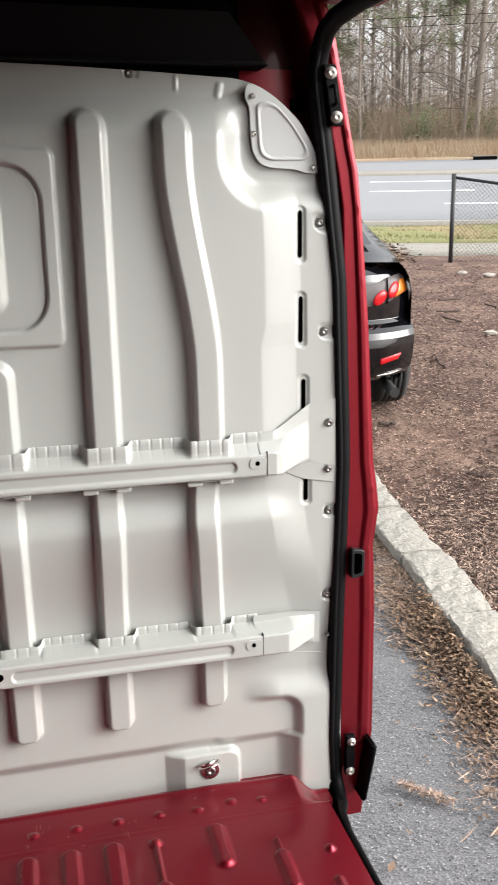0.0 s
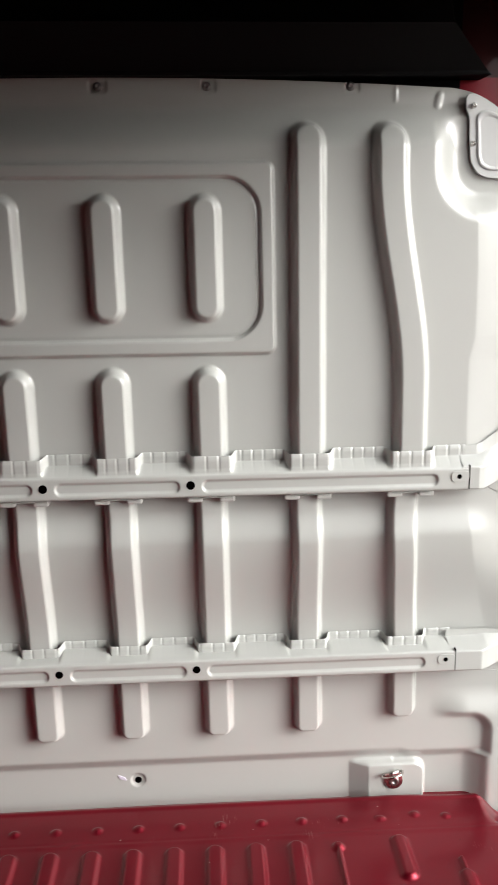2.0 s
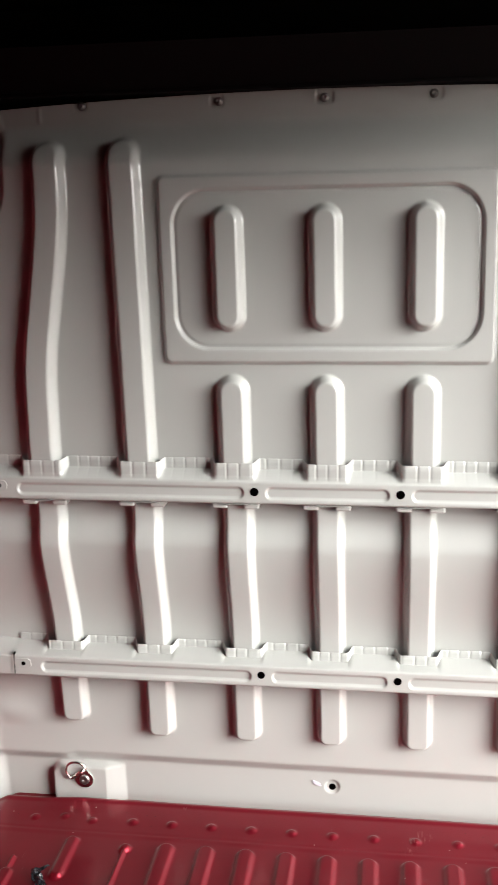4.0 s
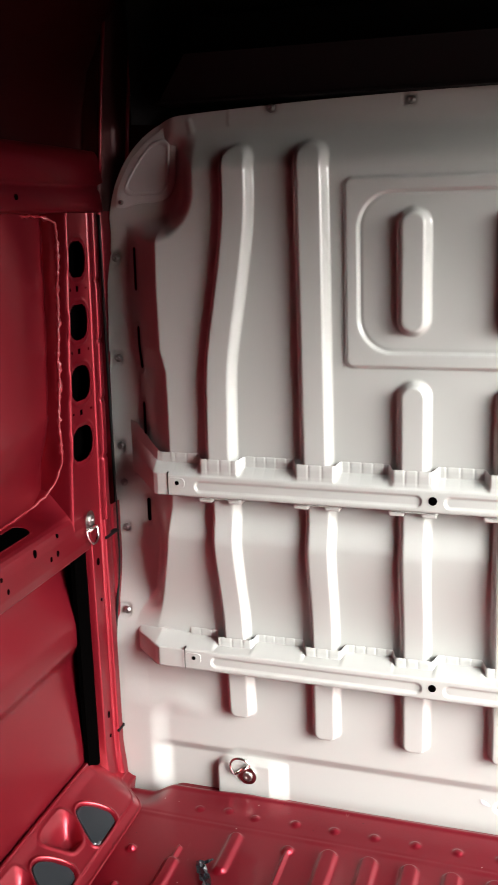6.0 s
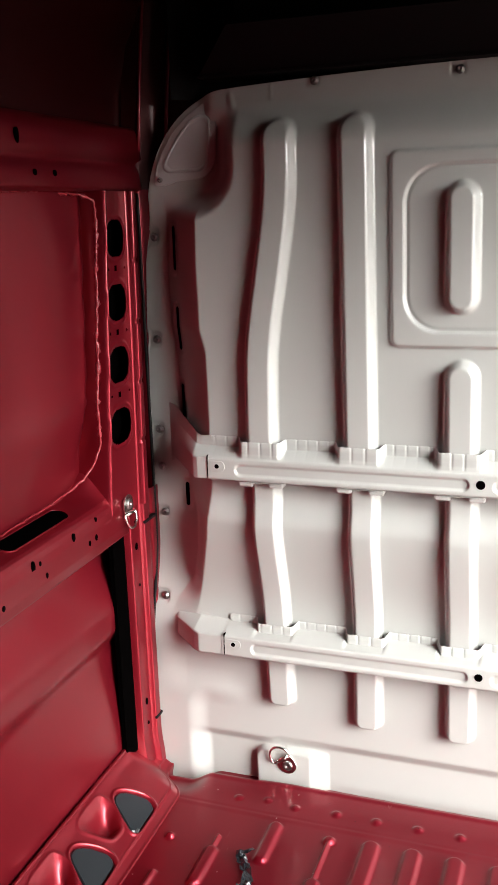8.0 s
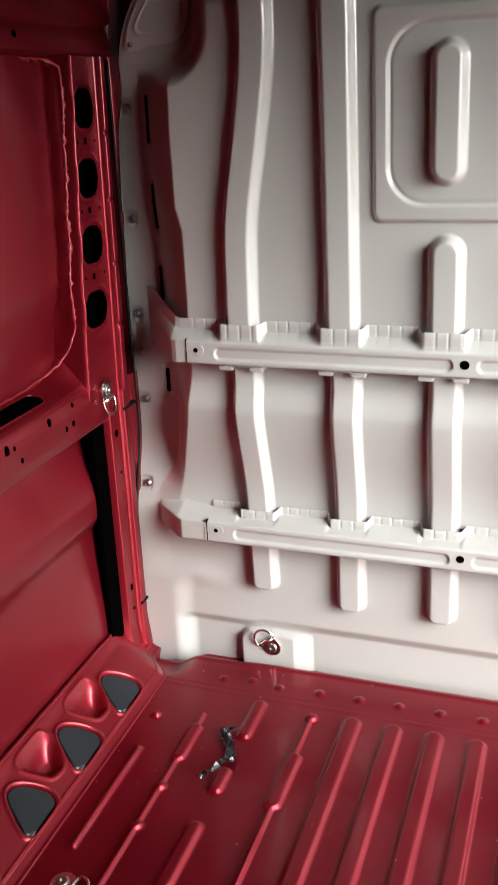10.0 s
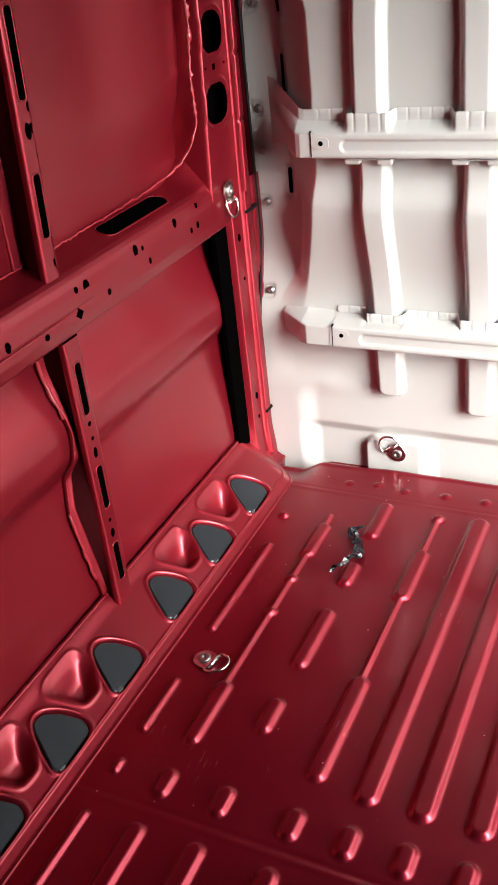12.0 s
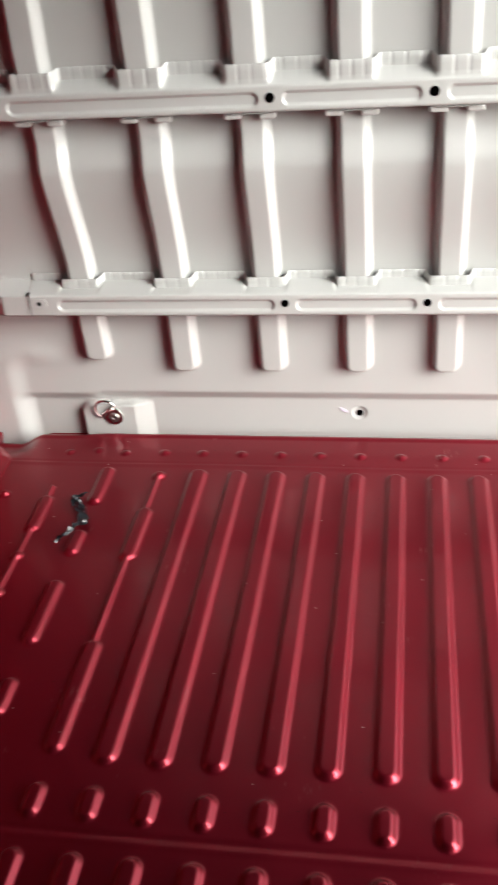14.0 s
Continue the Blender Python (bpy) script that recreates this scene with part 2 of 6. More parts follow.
def tube_mesh(name, points, radius, sides=10, squash=(1, 1), closed=False, caps=True):
    """A tube along points; radius may be a list."""
    pts = [Vector(p) for p in points]
    n = len(pts)
    rad = radius if isinstance(radius, (list, tuple)) else [radius] * n
    bm = bmesh.new()
    rings = []
    up = None
    for i, p in enumerate(pts):
        a = pts[(i - 1) % n] if closed or i > 0 else p
        b = pts[(i + 1) % n] if closed or i < n - 1 else p
        d = (b - a).normalized()
        if up is None:
            up = d.orthogonal().normalized()
        up = (up - d * up.dot(d)).normalized()
        side = d.cross(up)
        rings.append([bm.verts.new(p + (up * math.cos(t) * squash[0] + side * math.sin(t) * squash[1]) * rad[i]) for t in (2 * math.pi * k / sides for k in range(sides))])
    for i in range(n if closed else n - 1):
        r0, r1 = rings[i], rings[(i + 1) % n]
        for k in range(sides):
            f = bm.faces.new((r0[k], r0[(k + 1) % sides], r1[(k + 1) % sides], r1[k]))
            f.smooth = True
    if caps and not closed:
        bm.faces.new(rings[0][::-1])
        bm.faces.new(rings[-1])
    return bm


def lathe(profile, axis="y", sides=24):
    """A turned shape from (radius, height) pairs, about an axis."""
    bm = bmesh.new()
    rings = []
    for r, h in profile:
        ring = []
        for k in range(sides):
            a = 2 * math.pi * k / sides
            c, s = r * math.cos(a), r * math.sin(a)
            ring.append(bm.verts.new({"x": (h, c, s), "y": (c, h, s), "z": (c, s, h)}[axis]))
        rings.append(ring)
    for r0, r1 in zip(rings, rings[1:]):
        for k in range(sides):
            f = bm.faces.new((r0[k], r0[(k + 1) % sides], r1[(k + 1) % sides], r1[k]))
            f.smooth = True
    bm.faces.new(rings[0])
    bm.faces.new(rings[-1])
    bmesh.ops.recalc_face_normals(bm, faces=bm.faces)
    return bm


def prism(outline, axis, lo, hi, bevel=0.0):
    """A flat outline (pairs) pushed along an axis: x -> (y, z), y -> (x, z), z -> (x, y)."""
    bm = bmesh.new()
    def at(p, h):
        return {"x": (h, p[0], p[1]), "y": (p[0], h, p[1]), "z": (p[0], p[1], h)}[axis]
    a = [bm.verts.new(at(p, lo)) for p in outline]
    b = [bm.verts.new(at(p, hi)) for p in outline]
    bm.faces.new(a)
    bm.faces.new(b[::-1])
    n = len(outline)
    for i in range(n):
        bm.faces.new((a[i], b[i], b[(i + 1) % n], a[(i + 1) % n]))
    bmesh.ops.recalc_face_normals(bm, faces=bm.faces)
    if bevel:
        bmesh.ops.bevel(bm, geom=list(bm.edges), offset=bevel, segments=2, affect="EDGES", profile=0.5)
    return bm


def rounded(points, r, n=5):
    """Rounds the corners of an outline."""
    out = []
    m = len(points)
    for i in range(m):
        p, a, b = Vector(points[i]), Vector(points[i - 1]), Vector(points[(i + 1) % m])
        u, v = (a - p), (b - p)
        k = min(r, u.length * 0.45, v.length * 0.45)
        p0, p1 = p + u.normalized() * k, p + v.normalized() * k
        for j in range(n + 1):
            t = j / n
            q = p0 * (1 - t) ** 2 + p * 2 * t * (1 - t) + p1 * t * t
            out.append((q.x, q.y))
    return out

# ---- the van: partition ----


def xc(z):
    """The partition's middle line, which leans a little."""
    return 0.0025 - 0.0125 * z


RIBS = (0.0, 0.199, 0.409, 0.634)


def rib_b(z):
    """The outer rib's line, which swings outward on its way down."""
    return 0.583 + 0.051 * (1 - sstep(1.02, 1.46, z))


def rib_shift(z, door_side):
    """The outer ribs sit a little further in here and there."""
    return np.where(door_side, np.interp(z, [0.40, 0.47, 0.68, 0.80, 0.86], [0.0, -0.003, -0.014, -0.006, 0.0]), np.interp(z, [0.2, 0.45, 0.7, 0.9, 1.2], [-0.014, -0.008, -0.002, 0.0, -0.007]))


def side_edge(z):
    return np.interp(z, [0.3, 0.44, 0.5, 0.62, 0.74, 0.9, 1.06, 1.11, 1.25, 1.6], [0.87, 0.825, 0.812, 0.785, 0.768, 0.760, 0.760, 0.772, 0.772, 0.76])


def sheet_y(x, z, ribs=True):
    """Depth of the pressed partition sheet; towards the camera is negative."""
    X = np.abs(x - xc(z))
    y = 0.030 + 0.050 * sstep(1.49, 1.585, z) + 0.035 * (1 - sstep(0.44, 0.68, z))
    bulge_end = 0.090 - 0.007 * sstep(0.63, 0.66, X)
    y = y + 0.015 * (1 - sstep(bulge_end - 0.010, bulge_end + 0.022, z))
    # outer strip set back along the sides
    s = side_edge(z)
    door_side = x > xc(z)
    k = np.clip((X - s) / np.where(door_side, 0.085, np.interp(z, [0.44, 0.50, 0.66, 0.80], [0.065, 0.036, 0.060, 0.105])), 0, 1)
    k = 0.8 * k + 0.2 * sstep(0, 1, k)
    y = y * (1 - k) + (0.060 + np.where(door_side, -0.010, 0.058) * sstep(0.32, 0.60, z)) * k
    y = y + 0.016 * sstep(0.66, 0.735, z) * (1 - sstep(0.80, 0.86, z)) * (1 - k)
    # scooped upper corner
    d = rbox(X, z, 0.676 + 0.3, 1.348 + 0.3, 0.3, 0.3, 0.11)
    y = y + (np.where(door_side, 0.072, 0.105) - y) * sstep(0.0, 1.0, (0.004 - d) / 0.065) * (1 - 0.8 * sstep(1.54, 1.585, z) * (1 - sstep(0.73, 0.78, X)))
    # foot strip beside the low recess
    low = 1 - sstep(0.19, 0.27, z)
    d = rbox(X, z, 0.40, 0.0, 0.452, 0.205, 0.05)
    foot = np.where(door_side, sstep(-0.022, 0.006, d), sstep(-0.036, 0.022, d)) * sstep(0.70, 0.8, X)
    lowk = low * foot
    y = y * (1 - lowk) + np.where(door_side, 0.046, 0.055) * lowk
    base = 1 - sstep(0.085, 0.10, z)
    k = base * sstep(0.79, 0.865, X) * door_side
    y = y * (1 - k) + 0.046 * k
    # bracket for the lashing ring
    k = raised(rbox(X, z, 0.626, 0.0, 0.070, 0.071, 0.028), 0.004, 0.009)
    k = np.maximum(k, np.clip((X - 0.512) / 0.046, 0, 1) * (X < 0.62) * np.clip((0.076 - z) / 0.009, 0, 1))
    y = y * (1 - k) + 0.060 * k
    if ribs:
        h = 0.0
        for c in RIBS[:2]:
            h = np.maximum(h, raised(seg(X, z, c * 1.018, 1.184, c * 1.018, 1.375), 0.0365, 0.0165))
            h = np.maximum(h, raised(seg(X, z, c * 1.01, 0.80, c * 1.01, 1.022), 0.038, 0.017))
        h = np.maximum(h, raised(seg(X, z, 0.412, 0.80, 0.415, 1.514), 0.039, 0.0175))
        zz = np.clip(z, 0.8, 1.512)
        h = np.maximum(h, raised(np.hypot(X - rib_b(zz) - rib_shift(zz, door_side), z - zz), 0.040, 0.018))
        for c in RIBS:
            end = 0.195 if c < 0.6 else 0.224
            h = np.maximum(h, raised(rbox(X - (rib_shift(z, door_side) if c > 0.6 else 0), z, c, end + 0.30, 0.034, 0.325, 0.024), 0.002, 0.015))
        # raised panel with a shallow sunken field
        h = h * 0.0265 + 0.009 * raised(rbox(X, z, 0.0, 1.276, 0.346, 0.195, 0.018), 0.002, 0.0085)
        field = rbox(X, z, 0.0, 1.277, 0.319, 0.166, 0.075)
        h = h - 0.008 * raised(field, 0.0, 0.0048) - 0.0025 * np.exp(-((field + 0.006) / 0.0032) ** 2)
        y = y - h
        # little pockets round the top screws and along the side strip
        for c, w in ((0.0, 0.02), (0.218, 0.02), (0.51, 0.02)):
            y = y + 0.003 * raised(rbox(X, z, c + 0.004, 1.618, 0.017, 0.014, 0.008), 0.0, 0.006)
        y = y - 0.002 * raised(seg(X, z, 0.603, 1.590, 0.603, 1.612), 0.006, 0.005) - 0.003 * raised(seg(X, z, 0.690, 1.580, 0.694, 1.598), 0.011, 0.010)
        for z0, z1, xd, xl, dz in SLOTS:
            y = y + 0.0038 * raised(rbox(X, z, np.where(door_side, xd, xl), (z0 + z1) / 2 + np.where(door_side, 0.0, dz), 0.014, (z1 - z0) / 2 + 0.012, 0.012), 0.0, 0.006)
        for zb, xb, dz in BOLTS:
            y = y + 0.004 * raised(rbox(X, z, xb + np.where(door_side, 0.012, 0.019), zb + np.where(door_side, 0.0, dz), 0.026, 0.018, 0.012), 0.0, 0.005)
        y = y + 0.004 * raised(np.hypot(X, z - 0.044), 0.019, 0.005)
    return y


# slots and bolts of the door side; the last numbers shift them on the driver's side
SLOTS = ((1.248, 1.348, 0.857, 0.853, -0.011), (1.064, 1.166, 0.857, 0.854, -0.010), (0.900, 0.982, 0.862, 0.857, -0.009), (0.697, 0.757, 0.866, 0.863, -0.028))
BOLTS = ((1.322, 0.901, -0.010), (1.087, 0.911, -0.011), (0.880, 0.920, -0.021), (0.668, 0.920, -0.020), (0.456, 0.918, -0.016))


def sheet_top(X):
    corner = 1.36 + 0.254 * np.sqrt(np.clip(1 - ((X - 0.70) / 0.213) ** 2, 0, 1))
    return np.where(X < 0.70, 1.634 - 0.020 * (X / 0.70) ** 2, corner)


partition = thing("partition", "grey-white painted pressed steel cargo partition with ribs", "partition", (0.0, 0.05, 0.0))
us = np.linspace(-0.913, 0.913, 681)
vs = np.linspace(0, 1, 521)
gx = np.repeat(us[:, None], len(vs), 1)
foot_z = -0.048 - 0.024 * sstep(0.80, 0.86, np.abs(us))
gz = foot_z[:, None] + vs[None, :] * (sheet_top(np.abs(us)) - foot_z)[:, None]
edge = np.interp(gz, [-0.05, 0.06, 0.84, 1.0, 1.12, 1.255, 1.36], [0.946, 0.950, 0.950, 0.943, 0.940, 0.932, 0.913])
U = np.abs(gx)
gx = np.sign(gx) * np.where(U < 0.72, U, 0.72 + (U - 0.72) * (edge - 0.72) / 0.193)
gy = sheet_y(gx + xc(gz), gz)
cx, cz = np.abs((gx[1:, 1:] + gx[:-1, :-1]) / 2), (gz[1:, 1:] + gz[:-1, :-1]) / 2
keep = np.ones(cx.shape, bool)
keep &= np.hypot(cx, cz - 0.044) > 0.006
part("sheet", grid_mesh("sheet", np.stack([gx + xc(gz), gy, gz], -1), keep), GREY, partition)


def rail(name, zs, xend, grooves, holes, deep):
    """A cross rail: a flange that hugs the ribs, a sloping ledge, a grooved front and a lower return."""
    zt, zf, zl, zb = zs
    XC = xc(zl)
    xs = np.linspace(-xend, xend, 761) + XC
    rows = []
    hug = sheet_y(xs, np.full_like(xs, zf))
    on_rib = np.clip((sheet_y(xs, np.full_like(xs, zf), False) - hug) / 0.024, 0, 1)
    reach = 9
    hug = np.min([np.roll(hug, j) for j in range(-reach, reach + 1)], 0)
    on_rib = np.max([np.roll(on_rib, j) for j in range(-reach, reach + 1)], 0)
    line = np.cos((xs - XC) * math.pi / 0.0265 + 0.6 * np.sin(xs * 23)) ** 40
    hug = hug - 0.0052 + 0.0014 * line
    for t in (0.0, 0.15, 0.5, 0.9, 1.0):
        rows.append((hug + (0.002 if t == 0 else 0), zt - 0.005 * on_rib + (zf - 0.004 * on_rib - zt) * t - 0.0014 * line * (1 - t)))
    for t in (0.06, 0.3, 0.6, 0.94):
        rows.append((hug + ((-deep + 0.003) - hug) * t, (zf - 0.009 * on_rib) * (1 - t) + (zl + 0.002) * t))
    rows.append((np.full_like(xs, -deep + 0.001), np.full_like(xs, zl + 0.001)))
    for z in np.linspace(zl - 0.002, zb + 0.003, 16):
        d = np.full_like(xs, 9.0)
        for a, b in grooves:
            d = np.minimum(d, seg(xs - XC, np.full_like(xs, z), a + 0.012, (zl + zb) / 2, b - 0.012, (zl + zb) / 2))
        y = -deep + 0.0045 * raised(d, 0.0145, 0.005)
        rows.append((y, np.full_like(xs, z)))
    rows.append((np.full_like(xs, -deep + 0.002), np.full_like(xs, zb)))
    rows.append((np.full_like(xs, -deep + 0.020), np.full_like(xs, zb - 0.001)))
    rows.append((hug + 0.0, np.full_like(xs, zb - 0.004)))
    P = np.stack([np.stack([xs, y, z], -1) for y, z in rows], 1)
    n, m = P.shape[:2]
    keep = np.ones((n - 1, m - 1), bool)
    c = (P[1:, 1:] + P[:-1, :-1]) / 2
    front = np.abs(c[..., 1] + deep) < 0.007
    for hx, hz, r in holes:
        keep &= ~((np.hypot(c[..., 0] - XC - hx, c[..., 2] - hz) < r) & front)
    return part(name, grid_mesh(name, P, keep), GREY, partition)


rail("upper_rail", (0.874, 0.850, 0.828, 0.780), 0.757, ((-0.69, -0.181), (-0.131, 0.131), (0.181, 0.69)), (), 0.005)
rail("lower_rail", (0.424, 0.406, 0.394, 0.345), 0.745, ((-0.672, -0.178), (-0.128, 0.128), (0.178, 0.672)), (), 0.003)


def rail_end(side, stations):
    """The flared bracket that ties a rail to the side strip."""
    stations = stations[:-1] if side < 0 and len(stations) == 6 else stations
    deep = (0.104 if stations[0][1][0][1] > 0.6 else 0.078) if side < 0 else (0.0465 if stations[0][1][0][1] > 0.6 else 0.050)
    P = np.array([[(xc(0.8 if prof[0][1] > 0.6 else 0.37) + side * X, min(y, deep), z) for y, z in prof] for X, prof in stations])
    for _ in range(2):
        Q = []
        for i in range(len(P) - 1):
            for t in (0.0, 0.07, 0.5, 0.93):
                Q.append(P[i] * (1 - t) + P[i + 1] * t)
        Q.append(P[-1])
        P = np.array(Q).transpose(1, 0, 2)
    Q = P
    if side < 0:
        Q = Q[::-1]
    me = grid_mesh("rail_bracket", Q)
    ob = part("rail_bracket", me, GREY, partition)
    return ob


for s in (-1, 1):
    rail_end(s, [(0.745, [(0.027, 0.873), (0.026, 0.851), (-0.0040, 0.8315), (-0.0040, 0.7815), (0.02, 0.779)]),
                 (0.782, [(0.029, 0.873), (0.027, 0.851), (-0.0040, 0.8310), (-0.0040, 0.7805), (0.02, 0.778)]),
                 (0.793, [(0.033, 0.876), (0.028, 0.853), (0.000, 0.8315), (0.000, 0.7800), (0.02, 0.777)]),
                 (0.872, [(0.094, 0.926), (0.090, 0.89), (0.086, 0.85), (0.082, 0.802), (0.090, 0.794)]),
                 (0.892, [(0.110, 0.930), (0.106, 0.90), (0.104, 0.85), (0.104, 0.797), (0.108, 0.786)]),
                 (0.935, [(0.112, 0.936), (0.108, 0.90), (0.108, 0.84), (0.108, 0.785), (0.110, 0.776)])])
    rail_end(s, [(0.733, [(0.068, 0.424), (0.066, 0.407), (-0.0018, 0.3935), (-0.0018, 0.3455), (0.03, 0.343)]),
                 (0.806, [(0.066, 0.424), (0.064, 0.410), (-0.0018, 0.3940), (-0.0018, 0.3455), (0.03, 0.343)]),
                 (0.820, [(0.066, 0.424), (0.064, 0.412), (0.006, 0.3955), (0.006, 0.345), (0.04, 0.342)]),
                 (0.884, [(0.078, 0.418), (0.074, 0.410), (0.060, 0.398), (0.060, 0.352), (0.070, 0.338)]),
                 (0.897, [(0.090, 0.416), (0.088, 0.408), (0.084, 0.396), (0.084, 0.350), (0.090, 0.336)])])
# thin lower flange of the upper bracket, on the door side
bm = prism([(0.800, 0.783), (0.905, 0.800), (0.925, 0.800), (0.925, 0.737), (0.854, 0.750), (0.813, 0.767)], "y", 0.0475, 0.0505, 0.0008)
part("bracket_flange", bm, GREY, partition)


def hole(x, y, z, r, parent, rz=None):
    """A punched opening with a crisp edge, its inner shade a near-black plug."""
    rz = rz or r
    if rz == r:
        out = [(x + r * math.cos(2 * math.pi * k / 24), z + r * math.sin(2 * math.pi * k / 24)) for k in range(24)]
    else:
        out = rounded([(x - r, z - rz), (x + r, z - rz), (x + r, z + rz), (x - r, z + rz)], r * 0.95, 4)
    return part("hole", prism(out, "y", y - 0.0006, y + 0.002), VOID, parent)


for s in (-1, 1):
    hole(xc(0.8) - 0.001 + s * 0.156, -0.005, 0.807, 0.0095, partition)
    hole(xc(0.37) - 0.001 + s * 0.153, -0.003, 0.374, 0.0088, partition)
    for xo, zo, yo in ((0.757, 0.811, -0.005), (0.740, 0.3765, -0.003)):
        XM = xc(zo) + 0.002
        a = s * (xo - 0.040)
        tab = rounded([(a, zo - 0.012), (s * xo, zo - 0.012), (s * xo, zo + 0.012), (a, zo + 0.012)], 0.0115, 6)
        tab = part("end_tab", prism([(XM + p, q) for p, q in tab], "y", yo - 0.0018, yo + 0.001, 0.0005), GREY, partition)
        hole(XM + s * (xo - 0.022), yo - 0.0018, zo, 0.0052, tab)
        part("end_gap", boxes(((XM + s * (xo + 0.0009) - 0.0009, yo - 0.0003, zo - 0.029), (XM + s * (xo + 0.0009) + 0.0009, yo + 0.01, zo + 0.024))), VOID, partition)
    for z0, z1, xd, xl, dz in SLOTS:
        x, zc = xc((z0 + z1) / 2) + s * (xl if s < 0 else xd), (z0 + z1) / 2 + (dz if s < 0 else 0)
        f = np.linspace(-1, 1, 25)
        zz = zc + f * (z1 - z0) / 2
        half = 0.005 * np.sqrt(np.clip(1 - np.clip((np.abs(f) * (z1 - z0) / 2 - (z1 - z0) / 2 + 0.005) / 0.005, 0, 0.98) ** 2, 0, 1))
        xx = x + half[:, None] * np.linspace(-1, 1, 5)[None, :]
        zz = zz[:, None].repeat(5, 1)
        front = np.stack([xx, sheet_y(xx, zz) - 0.0010, zz], -1)
        part("slot", grid_mesh("slot", front), VOID, partition)
hole(0.002, float(sheet_y(np.array([0.002]), np.array([0.044]))[0]), 0.042, 0.0085, partition)

# small folded tabs under each rail beside the ribs
for zb, yb_ in ((0.779, 0.006), (0.343, 0.03)):
    for c in RIBS:
        for sgn in ((1,) if c == 0 else (-1, 1)):
            for d in (-0.036, 0.034):
                x = xc(zb) + sgn * c + d
                part("rail_tab", boxes(((x - 0.017, yb_ - 0.003, zb - 0.014), (x + 0.017, yb_ + 0.030, zb)), bevel=0.004), GREY, partition)


def screw(x, y, z, r=0.011, parent=partition, name="screw", mat=ZINC, axis="y"):
    bm = lathe([(r, 0.002), (r, -0.002), (r * 0.62, -0.0035), (r * 0.6, -0.007), (r * 0.42, -0.008), (r * 0.3, -0.0055), (0.0005, -0.0055)], axis, 16)
    bmesh.ops.translate(bm, verts=bm.verts, vec=(x, y, z))
    return part(name, bm, mat, parent)


for s in (-1, 1):
    for zb, xb, dz in BOLTS:
        x = xc(zb) + s * (xb + (0.007 if s < 0 else 0))
        zb = zb + (dz if s < 0 else 0)
        y = float(sheet_y(np.array([x]), np.array([zb]))[0]) - 0.001
        screw(x, min(y, 0.046) if s > 0 and 0.7 < zb < 0.95 else y, zb, 0.010)
    for zc, xb in ((0.771, 0.918), (0.352, 0.918)):
        screw(xc(zc) + s * xb, (0.102 if zc > 0.5 else 0.072) if s < 0 else (0.0465 if zc > 0.5 else 0.054), zc, 0.005 if zc < 0.5 else 0.0095)
for c in (-0.51, -0.218, 0.0, 0.218, 0.51):
    screw(xc(1.617) + c, float(sheet_y(np.array([xc(1.617) + c]), np.array([1.617]))[0]) - 0.001, 1.617, 0.009)

# corner plates
for s in (-1, 1):
    out = rounded([(0.737, 1.600), (0.757, 1.600), (0.812, 1.567), (0.852, 1.530), (0.876, 1.492), (0.891, 1.462), (0.898, 1.423), (0.866, 1.424), (0.844, 1.432), (0.788, 1.435), (0.766, 1.443), (0.750, 1.467), (0.746, 1.506), (0.744, 1.556), (0.735, 1.572)], 0.012, 4)
    py = 0.062 if s > 0 else 0.099
    px = xc(1.5) + 0.008
    plate = part("corner_plate", prism([(px + s * a, b) for a, b in out], "y", py, py + 0.0045, 0.0008), PLATE_GREY, partition, "light grey triangular corner plate")
    # sunken field with a rolled rim
    inner = rounded([(0.763, 1.554), (0.779, 1.562), (0.803, 1.555), (0.834, 1.522), (0.861, 1.483), (0.868, 1.466), (0.858, 1.455), (0.790, 1.455), (0.774, 1.463), (0.768, 1.478)], 0.014, 5)
    mid = Vector((sum(a for a, b in inner) / len(inner), sum(b for a, b in inner) / len(inner)))
    bm = bmesh.new()
    loops = []
    for grow, dy in ((1.13, -0.0002), (1.09, -0.0030), (1.03, -0.0036), (0.97, -0.0020), (0.92, -0.0004)):
        loops.append([bm.verts.new((px + s * (mid.x + (a - mid.x) * grow), py + dy, mid.y + (b - mid.y) * grow)) for a, b in inner])
    for r0, r1 in zip(loops, loops[1:]):
        for i in range(len(inner)):
            bm.faces.new((r0[i], r0[(i + 1) % len(inner)], r1[(i + 1) % len(inner)], r1[i])).smooth = True
    bm.faces.new(loops[-1])
    bmesh.ops.recalc_face_normals(bm, faces=bm.faces)
    part("plate_emboss", bm, PLATE_GREY, plate)
    for a, b in ((0.751, 1.577), (0.882, 1.436), (0.752, 1.503))[:3 if s > 0 else 2]:
        screw(px + s * a, py - 0.001, b, 0.006, plate, "rivet", STEEL)

# near-black sheet added behind the slots and holes to stand for shade
tagged(part("wall_north", boxes(((-1.05, 0.22, -0.3), (0.93, 0.25, 2.0))), VOID), "near-black backing sheet added behind the partition as shade", "wall", kind="structure")


